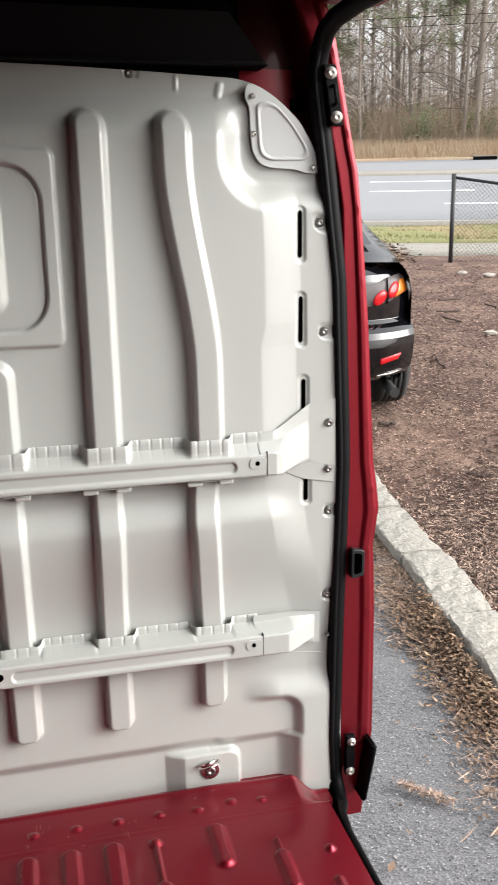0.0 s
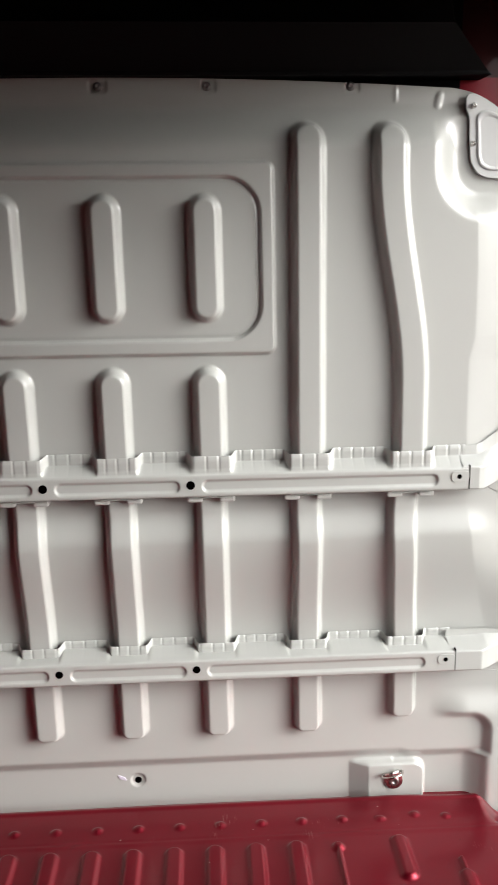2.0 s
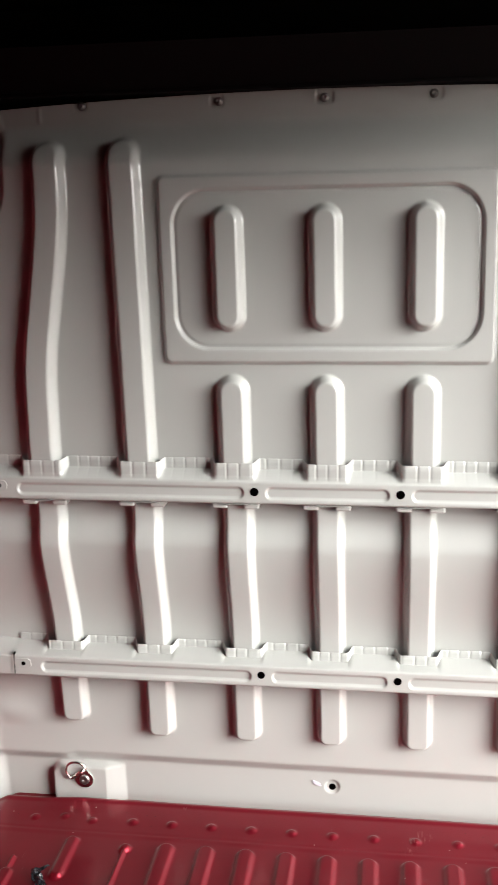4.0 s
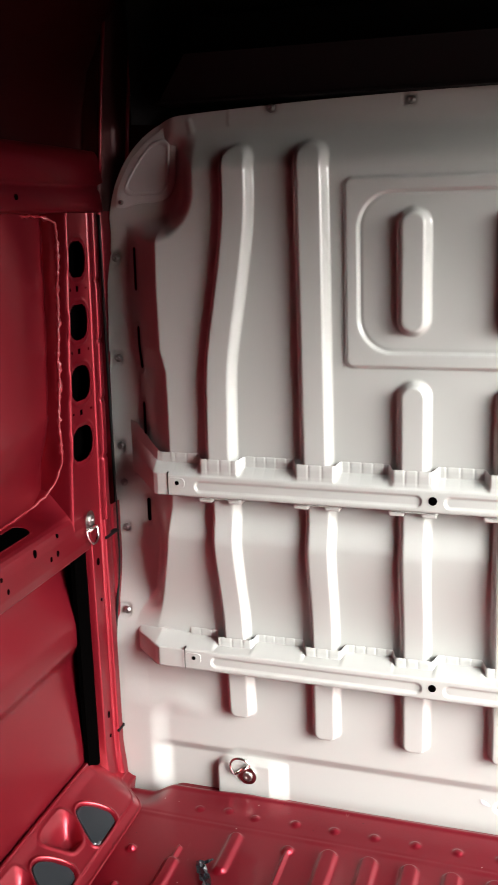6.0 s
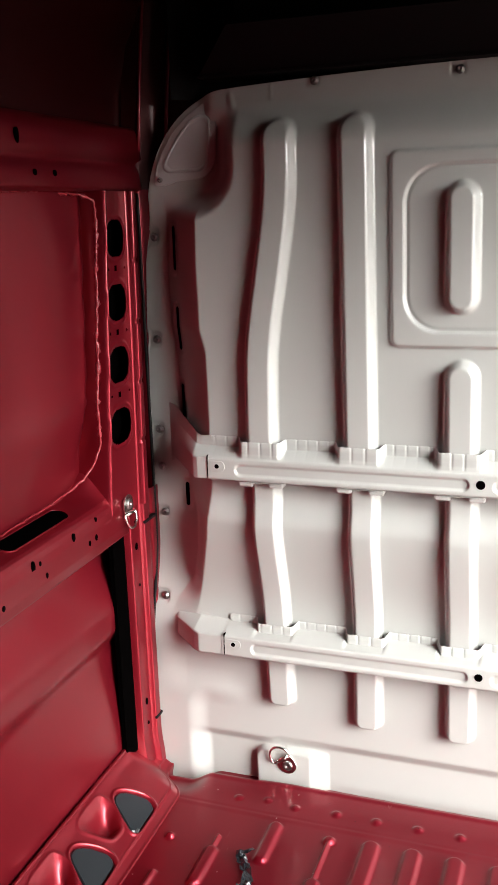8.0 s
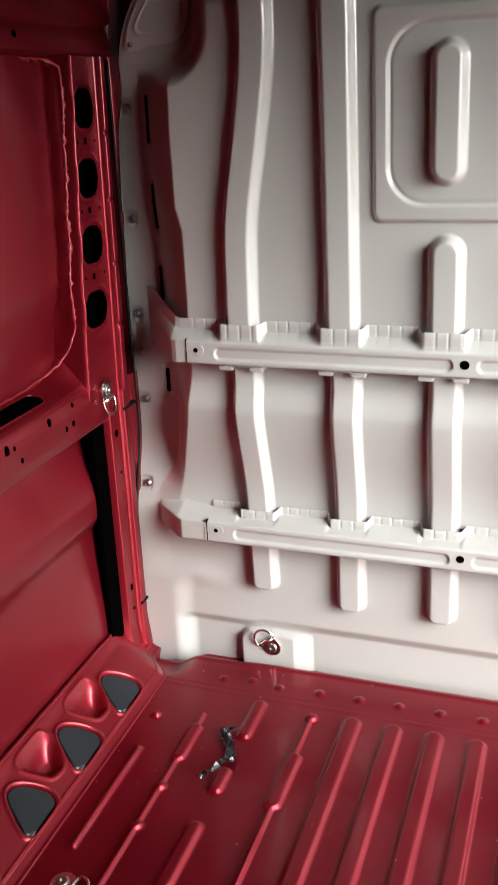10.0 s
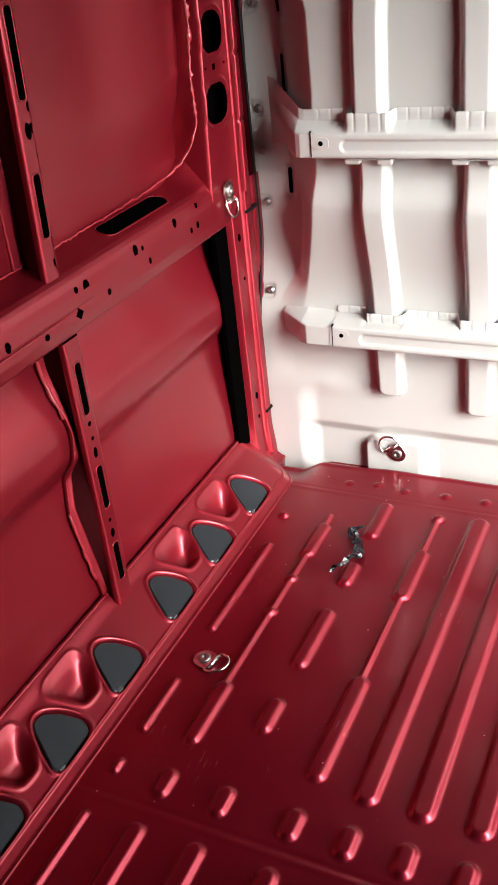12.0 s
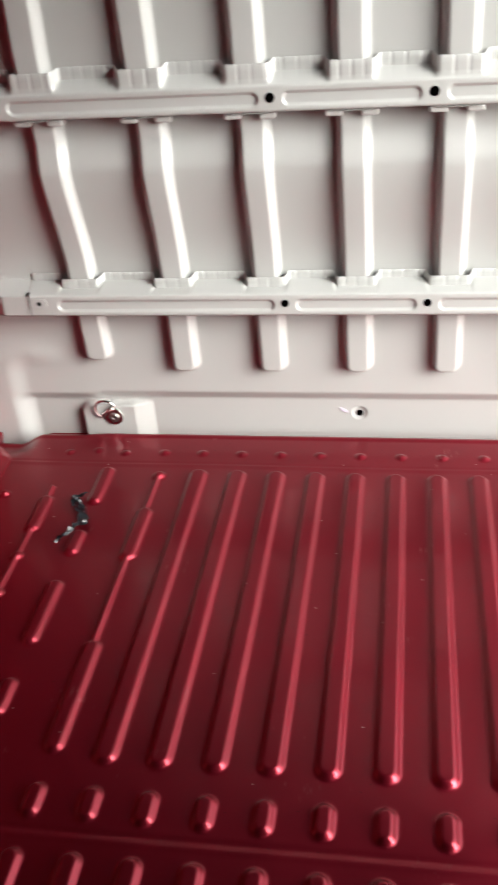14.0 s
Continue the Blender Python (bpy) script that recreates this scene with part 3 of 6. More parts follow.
def lashing_ring(at, turn, label, hinge=8.0):
    """A steel base with a bolt and a hinged D-shaped ring; its back on local z = 0, the ring towards local y."""
    t = thing("lashing_ring", label, "lashing ring", (0, 0, 0), "lashing rings")
    out = [(0.0225 * math.cos(a), 0.0225 * math.sin(a)) for a in np.linspace(math.pi, 2 * math.pi, 15)] + [(0.0225, 0.008), (0.019, 0.021), (-0.019, 0.021), (-0.0225, 0.008)]
    local(part("base_plate", prism(out, "z", 0.0, 0.004, 0.001), STEEL), t)
    local(part("bolt", lathe([(0.0125, 0.004), (0.0125, 0.0065), (0.010, 0.0085), (0.004, 0.0085), (0.0035, 0.006), (0.0005, 0.006)], "z", 20), ZINC), t)
    local(part("hinge_sleeve", tube_mesh("hinge_sleeve", [(-0.018, 0.022, 0.005), (0.018, 0.022, 0.005)], 0.0052, 12), STEEL), t)
    pts = [(-0.0255, 0.0, 0.0)] + [(-0.0255 * math.cos(a), 0.006 + 0.029 * math.sin(a), 0.0) for a in np.linspace(0.0, math.pi, 18)] + [(0.0255, 0.0, 0.0)]
    ring = part("ring", tube_mesh("ring", pts, 0.0031, 10, closed=True), STEEL)
    local(ring, t)
    ring.matrix_basis = pose(0, 0.022, 0.0055, hinge, 0, 0)
    t.matrix_world = Matrix.Translation(at) @ turn
    return t


xs_ = np.linspace(0.784, 0.908, 14)
zs_ = 0.318 - 0.14 * (xs_ - 0.784)
part("lap_edge", tube_mesh("lap_edge", [(float(a), float(b) - 0.0004, float(c)) for a, b, c in zip(xs_, sheet_y(xs_, zs_), zs_)], 0.0008, 6), GREY, partition)
ON_PARTITION = pose(0, 0, 0, 90, 0, 0)
lashing_ring((0.621, 0.0595, 0.026), ON_PARTITION @ pose(0, 0, 0, 0, 0, 14), "bright steel lashing ring standing out from the partition foot", 72)
lashing_ring((-0.610, 0.0595, 0.037), ON_PARTITION @ pose(0, 0, 0, 0, 0, 38), "bright steel lashing ring tilted on the partition foot", 6)
bm = prism(rounded([(-0.046, 0.061), (-0.028, 0.053), (-0.024, 0.044), (-0.042, 0.050)], 0.004, 3), "y", 0.0775, 0.0788)
tagged(part("chalk_mark", bm, CHALK), "pale chalk smear on the partition foot", "mark")

# ---- floor ----
COLS = [0.0905 * k for k in range(5)]


def floor_z(x, y):
    # the pressings run very slightly askew
    x = x + 0.011 * np.clip((-0.13 - y) / 0.8, 0, 1.2) * sstep(-0.75, -0.35, x)
    x = x - 0.021 * sstep(0.50, 0.68, x)
    X = np.abs(x)
    h = np.zeros_like(x)
    def cap(c, y0, y1, w, slope=0.0140):
        nonlocal h
        lo, hi = min(y0, y1) + w, max(y0, y1) - w
        if lo > hi:
            lo = hi = (lo + hi) / 2
        h = np.maximum(h, raised(seg(X, y, c, lo, c, hi), w, slope))
    for c in COLS:
        cap(c, -0.112, -0.936, 0.0245)
    for c in [*COLS, 0.455, 0.583, 0.694]:
        cap(c, -0.970, -1.040, 0.0205)
        cap(c, -1.082, -1.95, 0.022)
    cap(0.79, -0.978, -1.022, 0.012), cap(0.79, -1.09, -1.5, 0.012)
    # stepped columns towards the sides
    cap(0.455, -0.122, -0.160, 0.018), cap(0.455, -0.14, -0.28, 0.007, 0.006), cap(0.455, -0.262, -0.445, 0.022), cap(0.455, -0.43, -0.68, 0.007, 0.006), cap(0.455, -0.664, -0.922, 0.022)
    cap(0.583, -0.108, -0.258, 0.020), cap(0.583, -0.344, -0.434, 0.020), cap(0.583, -0.505, -0.690, 0.021), cap(0.583, -0.764, -0.858, 0.020)
    cap(0.696, -0.19, -0.24, 0.007, 0.006), cap(0.696, -0.226, -0.362, 0.020), cap(0.696, -0.35, -0.77, 0.006, 0.005), cap(0.696, -0.422, -0.456, 0.017), cap(0.696, -0.535, -0.570, 0.017), cap(0.696, -0.756, -0.922, 0.021)
    cap(0.79, -0.333, -0.648, 0.012), cap(0.79, -0.778, -0.924, 0.012)
    h = np.maximum(h, raised(np.hypot(X - 0.802, y + np.where(x > 0, 0.253, 0.227)), 0.014, 0.01))
    z = h * 0.0105
    # row of small domes, and shallow cross steps
    k = np.clip(np.round((x - 0.008) / 0.094), -5, 5) * 0.094 + 0.008
    z = z + 0.0055 * raised(np.hypot(x - k, y + 0.046), 0.0165, 0.014)
    for c, yy in ((0.56, -0.05), (0.63, -0.04), (0.70, -0.05)):
        z = z + 0.004 * raised(np.hypot(X - c, y - yy), 0.014, 0.01)
    z = z + 0.0010 * sstep(-0.108, -0.092, y) - 0.0006 * np.exp(-((y + 0.088) / 0.004) ** 2)
    z = z - 0.0012 * np.exp(-((y + 1.052) / 0.005) ** 2) + 0.0008 * np.exp(-((y + 1.064) / 0.005) ** 2)
    # rolled back edge that drops in front of the partition, and the side channel
    back = 0.036 - 0.010 * sstep(0.45, 0.70, X)
    z = z + 0.0025 * np.exp(-((y - back + 0.008) / 0.006) ** 2) - 0.030 * sstep(back, back + 0.020, y)
    z = z + 0.004 * np.exp(-((X - 0.62) / 0.07) ** 2) * sstep(-0.03, 0.02, y)
    z = z - np.where(x > 0, 0.055 * sstep(-0.10, -0.04, y), 0.030 * sstep(-0.09, 0.01, y)) * sstep(0.79, 0.86, X)
    return z + 0.0015 * np.sin(x * 9.1 + 1) * np.sin(y * 5.3)


fx = np.linspace(-0.875, 0.860, 601)
fy = np.linspace(-1.62, 0.115, 561)
gx = np.repeat(fx[:, None], len(fy), 1)
gy = np.repeat(fy[None, :], len(fx), 0)
gx = gx + sstep(0.70, 0.86, gx) * np.interp(gy, [-0.10, -0.02, 0.12], [0.013, 0.050, 0.050])
gx = gx - 0.080 * sstep(-0.78, -0.875, gx) * sstep(-0.095, 0.015, gy)
floor = tagged(part("floor", grid_mesh("floor", np.stack([gx, gy, floor_z(gx, gy)], -1)), RED_FLOOR), "dark red metallic painted ribbed steel van floor", "floor", kind="structure")
tagged(part("floor_rear", boxes(((-0.875, -3.0, -0.06), (0.860, -1.62, 0.0))), RED_FLOOR), "dark red painted steel floor towards the rear doors", "floor", kind="structure")
tagged(part("floor_underside", boxes(((-0.98, -3.0, -0.10), (0.855, 0.16, -0.062)), ((0.856, -0.06, -0.16), (0.925, 0.16, -0.076))), VOID), "dark underside of the van floor", "floor", kind="structure")
lashing_ring((-0.764, -0.720, 0.001), pose(0, 0, 0, 0, 0, -105), "bright steel lashing ring lying on the red floor", 12)

# ---- driver's side wall ----
wall_left = tagged(new("wall_left"), "dark red metallic painted van side wall with bare pressings", "wall", kind="structure")

part("corner_pan", boxes(((-0.985, -0.16, -0.061), (-0.80, 0.112, -0.056)), bevel=0.002), RED, wall_left)

# sill: sloping strip with triangular pockets, seen between floor and outer skin
COVER_Y = (-0.207, -0.405, -0.598, -0.810, -1.000, -1.190, -1.385)
POCKETS = (-0.300, -0.497, -0.905, -1.095, -1.29)


def tri_sdf(u, v, pts, r):
    """Signed distance to a rounded convex polygon given anticlockwise."""
    d = np.full_like(u, -9.0)
    n = len(pts)
    for i in range(n):
        (x0, y0), (x1, y1) = pts[i], pts[(i + 1) % n]
        l = math.hypot(x1 - x0, y1 - y0)
        nx, ny = (y1 - y0) / l, -(x1 - x0) / l
        d = np.logaddexp(d * 180, ((u - x0) * nx + (v - y0) * ny + r) * 180) / 180
    return d - r


def cover_shape(c, grow=0.0):
    g = grow
    return [(c - 0.064 - g, 0.052), (c - 0.054 - g, 0.0385 - g), (c + 0.034, 0.0395 - g), (c + 0.045 + g, 0.051 - g), (c + 0.048 + g, 0.066), (c + 0.030 + g, 0.108 + g), (c + 0.006, 0.131 + g), (c - 0.016, 0.132 + g), (c - 0.029 - g, 0.121 + g)]


def sill_point(y, l, h):
    """l along the slope, h out of it."""
    return (-0.83 - 0.841 * l + 0.541 * h, y, 0.541 * l + 0.841 * h)


sy = np.linspace(-1.62, 0.045, 640)
sl = np.linspace(-0.035, 0.178, 112)
gy = np.repeat(sy[:, None], len(sl), 1)
gl = np.repeat(sl[None, :], len(sy), 0)
gh = np.zeros_like(gl)
# small edge under the covers, a flat band, and a second edge above the floor
gh = gh - 0.0035 * sstep(0.037, 0.033, gl) + 0.0022 * np.exp(-((gl - 0.036) / 0.003) ** 2)
gh = gh + 0.003 * np.exp(-((gl - 0.010) / 0.0035) ** 2) - 0.030 * sstep(0.009, -0.008, gl)
gh = gh + 0.004 * sstep(0.145, 0.178, gl)
for c in COVER_Y:
    d = tri_sdf(gy, gl, cover_shape(c), 0.010)
    gh = gh - 0.012 * sstep(0.004, -0.001, d) + 0.0035 * np.exp(-((d - 0.008) / 0.0032) ** 2) * sstep(0.032, 0.044, gl)
for c in POCKETS:
    # hollow of flat facets that meet at one low point
    rimpts = [(c - 0.026, 0.076), (c + 0.018, 0.074), (c + 0.052, 0.112), (c + 0.058, 0.146), (c + 0.048, 0.161), (c - 0.045, 0.160), (c - 0.060, 0.146)]
    d = tri_sdf(gy, gl, rimpts, 0.006)
    low = np.full_like(gl, 9.0)
    for (y0, l0), (y1, l1) in zip(rimpts, rimpts[1:] + rimpts[:1]):
        e = math.hypot(y1 - y0, l1 - l0)
        ny, nl = -(l1 - l0) / e, (y1 - y0) / e
        f = ((gy - y0) * ny + (gl - l0) * nl) / ((c + 0.006 - y0) * ny + (0.092 - l0) * nl)
        low = -np.logaddexp(-low * 16, -f * 16) / 16
    gh = gh - 0.030 * sstep(0.0, 0.75, low) * (0.7 + 0.3 * np.clip(low, 0, 1)) * sstep(0.002, -0.004, d) + 0.002 * np.exp(-((d - 0.003) / 0.004) ** 2)
P = np.stack([-0.83 - 0.841 * gl + 0.541 * gh, gy, 0.541 * gl + 0.841 * gh], -1)
# run-out towards the partition corner
P[..., 0] -= 0.075 * sstep(-0.095, 0.015, gy)
P[..., 2] -= 0.012 * sstep(-0.060, 0.01, gy) * (1 - sstep(0.03, 0.10, gl))
part("sill", grid_mesh("sill", P[::-1]), RED, wall_left)
for c in COVER_Y:
    cv = thing("sill_cover", "dark grey plastic cap in a triangular sill opening", "cover", sill_point(c, 0.07, -0.008), "sill covers")
    out = rounded(cover_shape(0.0, -0.002), 0.010, 4)
    bm = bmesh.new()
    a = [bm.verts.new(Vector(sill_point(c + u, v, -0.0045))) for u, v in out]
    b = [bm.verts.new(Vector(sill_point(c + u * 0.95, 0.07 + (v - 0.07) * 0.95, -0.002))) for u, v in out]
    e = [bm.verts.new(Vector(sill_point(c + u * 0.90, 0.07 + (v - 0.07) * 0.90, -0.0022))) for u, v in out]
    n = len(out)
    for i in range(n):
        bm.faces.new((a[i], a[(i + 1) % n], b[(i + 1) % n], b[i]))
        bm.faces.new((b[i], b[(i + 1) % n], e[(i + 1) % n], e[i]))
    bm.faces.new(e)
    bmesh.ops.recalc_face_normals(bm, faces=bm.faces)
    part("cap", bm, COVER, cv)
    p = sill_point(c - 0.050, 0.046, -0.004)
    bm = boxes(((p[0] - 0.006, p[1] - 0.007, p[2] - 0.004), (p[0] + 0.006, p[1] + 0.007, p[2] + 0.002)), bevel=0.0015)
    part("clip", bm, CLIP, cv)


# outer skin below the belt, bowed in and out
def skin_x(z):
    return -0.985 - 0.018 * sstep(0.10, 0.38, z) + 0.024 * sstep(0.375, 0.425, z) - 0.036 * sstep(0.46, 0.60, z)


zz = np.linspace(0.04, 0.70, 90)
yy = np.concatenate([np.linspace(-3.0, -0.6, 20)[:-1], np.linspace(-0.6, 0.06, 60)])
gy = np.repeat(yy[:, None], len(zz), 1)
gz = np.repeat(zz[None, :], len(yy), 0)
part("lower_skin", grid_mesh("lower_skin", np.stack([skin_x(gz) + 0.004 * np.sin(gy * 3), gy, gz], -1)), RED, wall_left)
part("upper_skin", grid_mesh("upper_skin", np.stack([-1.03 + 0.012 * np.sin((gz - 0.04) / 0.66 * math.pi) + 0.03 * sstep(-0.42, -0.14, gy) * sstep(0.12, 0.28, gz) * (1 - sstep(-0.112, -0.092, gy - 0.1 * (gz * 1.212 - 0.468))) + 0.004 * sum(np.exp(-((gy + 0.135 - 0.02 * (q - 1.1)) / 0.022) ** 2 - ((0.70 + (gz - 0.04) / 0.66 * 0.80 - q) / 0.011) ** 2) for q in (1.25, 1.113, 0.976)), gy, 0.70 + (gz - 0.04) / 0.66 * 0.80], -1)), RED, wall_left)

# belt rail with a flat shelf, a rolled edge and a creased face
prof = [(-1.03, 0.770), (-1.0, 0.762), (-0.975, 0.755), (-0.963, 0.7505), (-0.957, 0.745), (-0.9525, 0.737), (-0.950, 0.726), (-0.948, 0.712), (-0.9474, 0.693), (-0.9473, 0.690), (-0.9472, 0.687), (-0.9471, 0.684), (-0.947, 0.672), (-0.951, 0.649), (-0.960, 0.643), (-1.0, 0.643)]
yb = np.concatenate([np.linspace(-3.0, -0.6, 30)[:-1], np.linspace(-0.6, -0.045, 60)])
dense = []
for (x0, z0), (x1, z1) in zip(prof, prof[1:]):
    for t in np.linspace(0, 1, 7)[:-1]:
        dense.append((x0 + (x1 - x0) * t, z0 + (z1 - z0) * t))
dense.append(prof[-1])
P = np.array([[(x, y, z) for x, z in dense] for y in yb])
rise = sstep(-0.24, -0.08, P[..., 1])
shelf = sstep(0.738, 0.752, P[..., 2])
P[..., 2] += 0.06 * rise ** 2 * shelf * sstep(-0.95, -1.02, P[..., 0])
P[..., 0] -= 0.003 * np.exp(-((P[..., 2] - 0.6885) / 0.002) ** 2) * sstep(-0.60, -0.70, P[..., 1])
part("belt_rail", grid_mesh("belt_rail", P), RED, wall_left)
# long rounded opening in the shelf, its shade a near-black patch, with a rolled rim
shelf_z = lambda xx: np.interp(xx, [-1.03, -1.0, -0.975, -0.962], [0.770, 0.762, 0.755, 0.750])
f = np.linspace(-1, 1, 41)
half = 0.0200 * np.sqrt(np.clip(1 - np.clip((np.abs(f) * 0.115 - 0.0950) / 0.0200, 0, 0.99) ** 2, 0, 1))
sx_ = -0.996 + half[:, None] * np.linspace(-1, 1, 7)[None, :]
sy_ = (-0.362 + f * 0.115)[:, None].repeat(7, 1)
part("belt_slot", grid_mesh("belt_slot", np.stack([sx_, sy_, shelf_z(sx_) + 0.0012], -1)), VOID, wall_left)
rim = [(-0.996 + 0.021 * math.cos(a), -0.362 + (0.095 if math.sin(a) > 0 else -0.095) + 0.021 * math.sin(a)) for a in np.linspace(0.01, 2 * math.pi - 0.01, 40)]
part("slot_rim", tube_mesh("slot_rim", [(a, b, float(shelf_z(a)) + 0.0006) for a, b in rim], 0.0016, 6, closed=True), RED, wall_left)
# near-black box as the shade inside the belt rail
part("belt_shade", boxes(((-1.027, -0.52, 0.65), (-0.965, -0.25, 0.700))), VOID, wall_left)


def hole_marks(parent, spots, x, mat=VOID, depth=0.0004, name="punched_hole"):
    """Small punched holes with a crisp rim, near-black plugs for the shade inside."""
    for y, z, ry, rz in spots:
        n = 14
        out = [(y + ry * math.cos(2 * math.pi * k / n), z + rz * math.sin(2 * math.pi * k / n)) for k in range(n)]
        part(name, prism(out, "x", x - 0.004, x + depth), mat, parent)


hole_marks(wall_left, [(-0.291, 0.724, 0.006, 0.009), (-0.195, 0.731, 0.003, 0.005), (-0.445, 0.718, 0.007, 0.013), (-0.421, 0.717, 0.004, 0.005), (-0.614, 0.713, 0.009, 0.014), (-0.644, 0.719, 0.005, 0.006)], -0.9484)
hole_marks(wall_left, [(-0.202, 0.693, 0.005, 0.007), (-0.231, 0.690, 0.004, 0.006), (-0.403, 0.686, 0.004, 0.006), (-0.552, 0.681, 0.005, 0.006), (-0.745, 0.676, 0.006, 0.006), (-0.84, 0.70, 0.006, 0.009)], -0.9466)
part("punched_hole", prism([(-0.660, 0.678), (-0.648, 0.668), (-0.637, 0.679), (-0.649, 0.689)], "x", -0.951, -0.9462), VOID, wall_left)

# door-side pillar with large oval openings
yy = np.linspace(-0.095, 0.105, 89)
zz = np.linspace(0.70, 1.414, 301)
gy = np.repeat(yy[:, None], len(zz), 1)
gz = np.repeat(zz[None, :], len(yy), 0)
gxx = np.full_like(gy, -0.952)
gxx -= 0.10 * (1 - sstep(-0.0945, -0.084, gy))
gxx += 0.004 * np.exp(-((gy + 0.082) / 0.004) ** 2)
gxx += 0.016 * sstep(0.030, 0.036, gy) * (1 - sstep(0.052, 0.056, gy)) * (1 - 0.22 * np.max([raised(np.abs(gz - q), 0.008, 0.006) for q in (1.265, 1.128, 0.991, 0.854)], 0))
gxx -= 0.050 * sstep(0.057, 0.066, gy)
for zc in (1.319, 1.182, 1.045, 0.908):
    d = rbox(gy, gz, -0.031, zc - 0.004, 0.047, 0.043, 0.036)
    gxx += 0.002 * np.exp(-((d - 0.004) / 0.004) ** 2)
keep = np.ones((len(yy) - 1, len(zz) - 1), bool)
cy, cz = (gy[1:, 1:] + gy[:-1, :-1]) / 2, (gz[1:, 1:] + gz[:-1, :-1]) / 2
for zc in (1.319, 1.182, 1.045, 0.908):
    keep &= rbox(cy, cz, -0.031, zc - 0.004, 0.044, 0.039, 0.033) > 0
for zc in (1.25, 1.113, 0.976):
    keep &= rbox(cy, cz, -0.032, zc, 0.006, 0.006, 0.001) > 0
    keep &= np.hypot(cy - 0.012, cz - zc) > 0.0035
    keep &= np.hypot(cy + 0.066, cz - zc) > 0.0035
gy = gy + (0.105 - gy) / 0.2 * 0.10 * (gz - 1.12)
part("pillar", grid_mesh("pillar", np.stack([gxx, gy, gz], -1), keep), RED, wall_left)
# near-black sheet as the shade behind the oval openings
part("pillar_shade", boxes(((-1.02, -0.055, 0.72), (-0.985, 0.10, 1.41))), VOID, wall_left)
# sealant bead round the blanked window
pts = [(-1.008, -2.0, 1.412)] + [(-1.006 + 0.003 * math.sin(k * 5), -0.75 + k * 0.07, 1.412 + 0.003 * math.sin(k * 3.1)) for k in range(9)]
pts += [(-0.985, -0.10, 1.407), (-0.968, -0.075, 1.395)] + [(-0.962, -0.080 - 0.006 * k + 0.003 * math.sin(k * 2.3), 1.36 - k * 0.05) for k in range(9)] + [(-0.965, -0.122, 0.880), (-0.975, -0.138, 0.838), (-0.988, -0.160, 0.812), (-1.003, -0.205, 0.792), (-1.014, -0.26, 0.782)] + [(-1.02, -0.36 - k * 0.2, 0.775 - 0.003 * k) for k in range(8)]
rnd = random.Random(77)
fine_pts = []
for a, b in zip(pts, pts[1:]):
    n = max(2, int((Vector(b) - Vector(a)).length / 0.007))
    for i in range(n):
        fine_pts.append(tuple(Vector(a).lerp(Vector(b), i / n) + Vector((rnd.gauss(0, 0.0006), rnd.gauss(0, 0.0010), rnd.gauss(0, 0.0010)))))
part("sealant_bead", tube_mesh("sealant_bead", fine_pts, [(0.0022 if q[1] > -0.2 else 0.0013) + (0.0045 if q[2] > 0.90 and q[1] > -0.2 else 0.0010) * rnd.random() ** 2 for q in fine_pts], 8), RED_SEAL, wall_left)

# lower pillar leg with ridges, and a near-black box for the shade in the gap behind it
yy = np.linspace(-0.035, 0.118, 52)
zz = np.linspace(-0.02, 0.72, 60)
gy = np.repeat(yy[:, None], len(zz), 1)
gz = np.repeat(zz[None, :], len(yy), 0)
gxx = np.full_like(gy, -0.955)
gxx += 0.012 * sstep(0.018, 0.024, gy) - 0.010 * sstep(0.048, 0.054, gy) + 0.004 * sstep(0.075, 0.082, gy)
gxx -= 0.03 * (1 - sstep(-0.034, -0.028, gy))
gxx += 0.008 * (1 - sstep(0.0, 0.10, gz))
part("pillar_leg", grid_mesh("pillar_leg", np.stack([gxx, gy, gz], -1)), RED, wall_left)
part("edge_seal", tube_mesh("edge_seal", [(-0.950, 0.048 + 0.052 * float(sstep(0.32, 0.60, z)), z) for z in np.linspace(-0.03, 1.41, 48)], 0.004, 8), RUBBER, wall_left)
part("leg_gap_shade", boxes(((-0.983, -0.088, 0.07), (-0.972, -0.03, 0.645))), VOID, wall_left)
hole_marks(wall_left, [(-0.005, 0.60, 0.006, 0.009), (0.0, 0.50, 0.003, 0.004), (-0.002, 0.19, 0.005, 0.009), (0.0, 0.13, 0.004, 0.005), (-0.003, 0.66, 0.004, 0.005), (-0.005, 0.745, 0.005, 0.012)], -0.9535)
part("black_clip", boxes(((-0.952, 0.022, 0.648), (-0.9405, 0.085, 0.656)), ((-0.952, 0.022, 0.128), (-0.9405, 0.085, 0.136)), bevel=0.002), BLACK, wall_left)
lashing_ring((-0.9465, -0.052, 0.722), Matrix(((0, 0, 1, 0), (-1, 0, 0, 0), (0, -1, 0, 0), (0, 0, 0, 1))), "bright steel lashing ring hanging from the red belt rail", 12)


# inner webs of the open channels, shadow put into their colour, and their flanges lapped on the skin
# darker copy of the red paint, standing for the shade up in the roof
SHADED_RED = material("shaded_red_paint", (0.040, 0.0010, 0.0022), 0.42, metal=0.6, coat=0.2, vary=0.1, scale=3)


# very dark red that paints the channel's inner shadow onto the webs
WEB_SHADE = material("web_shade_red", (0.035, 0.0018, 0.0032), 0.8, spec=0.1, vary=0.2, scale=8)


def flange_y(z):
    return np.interp(z, [0.02, 0.18, 0.314, 0.465, 0.63], [-0.704, -0.726, -0.738, -0.708, -0.710])


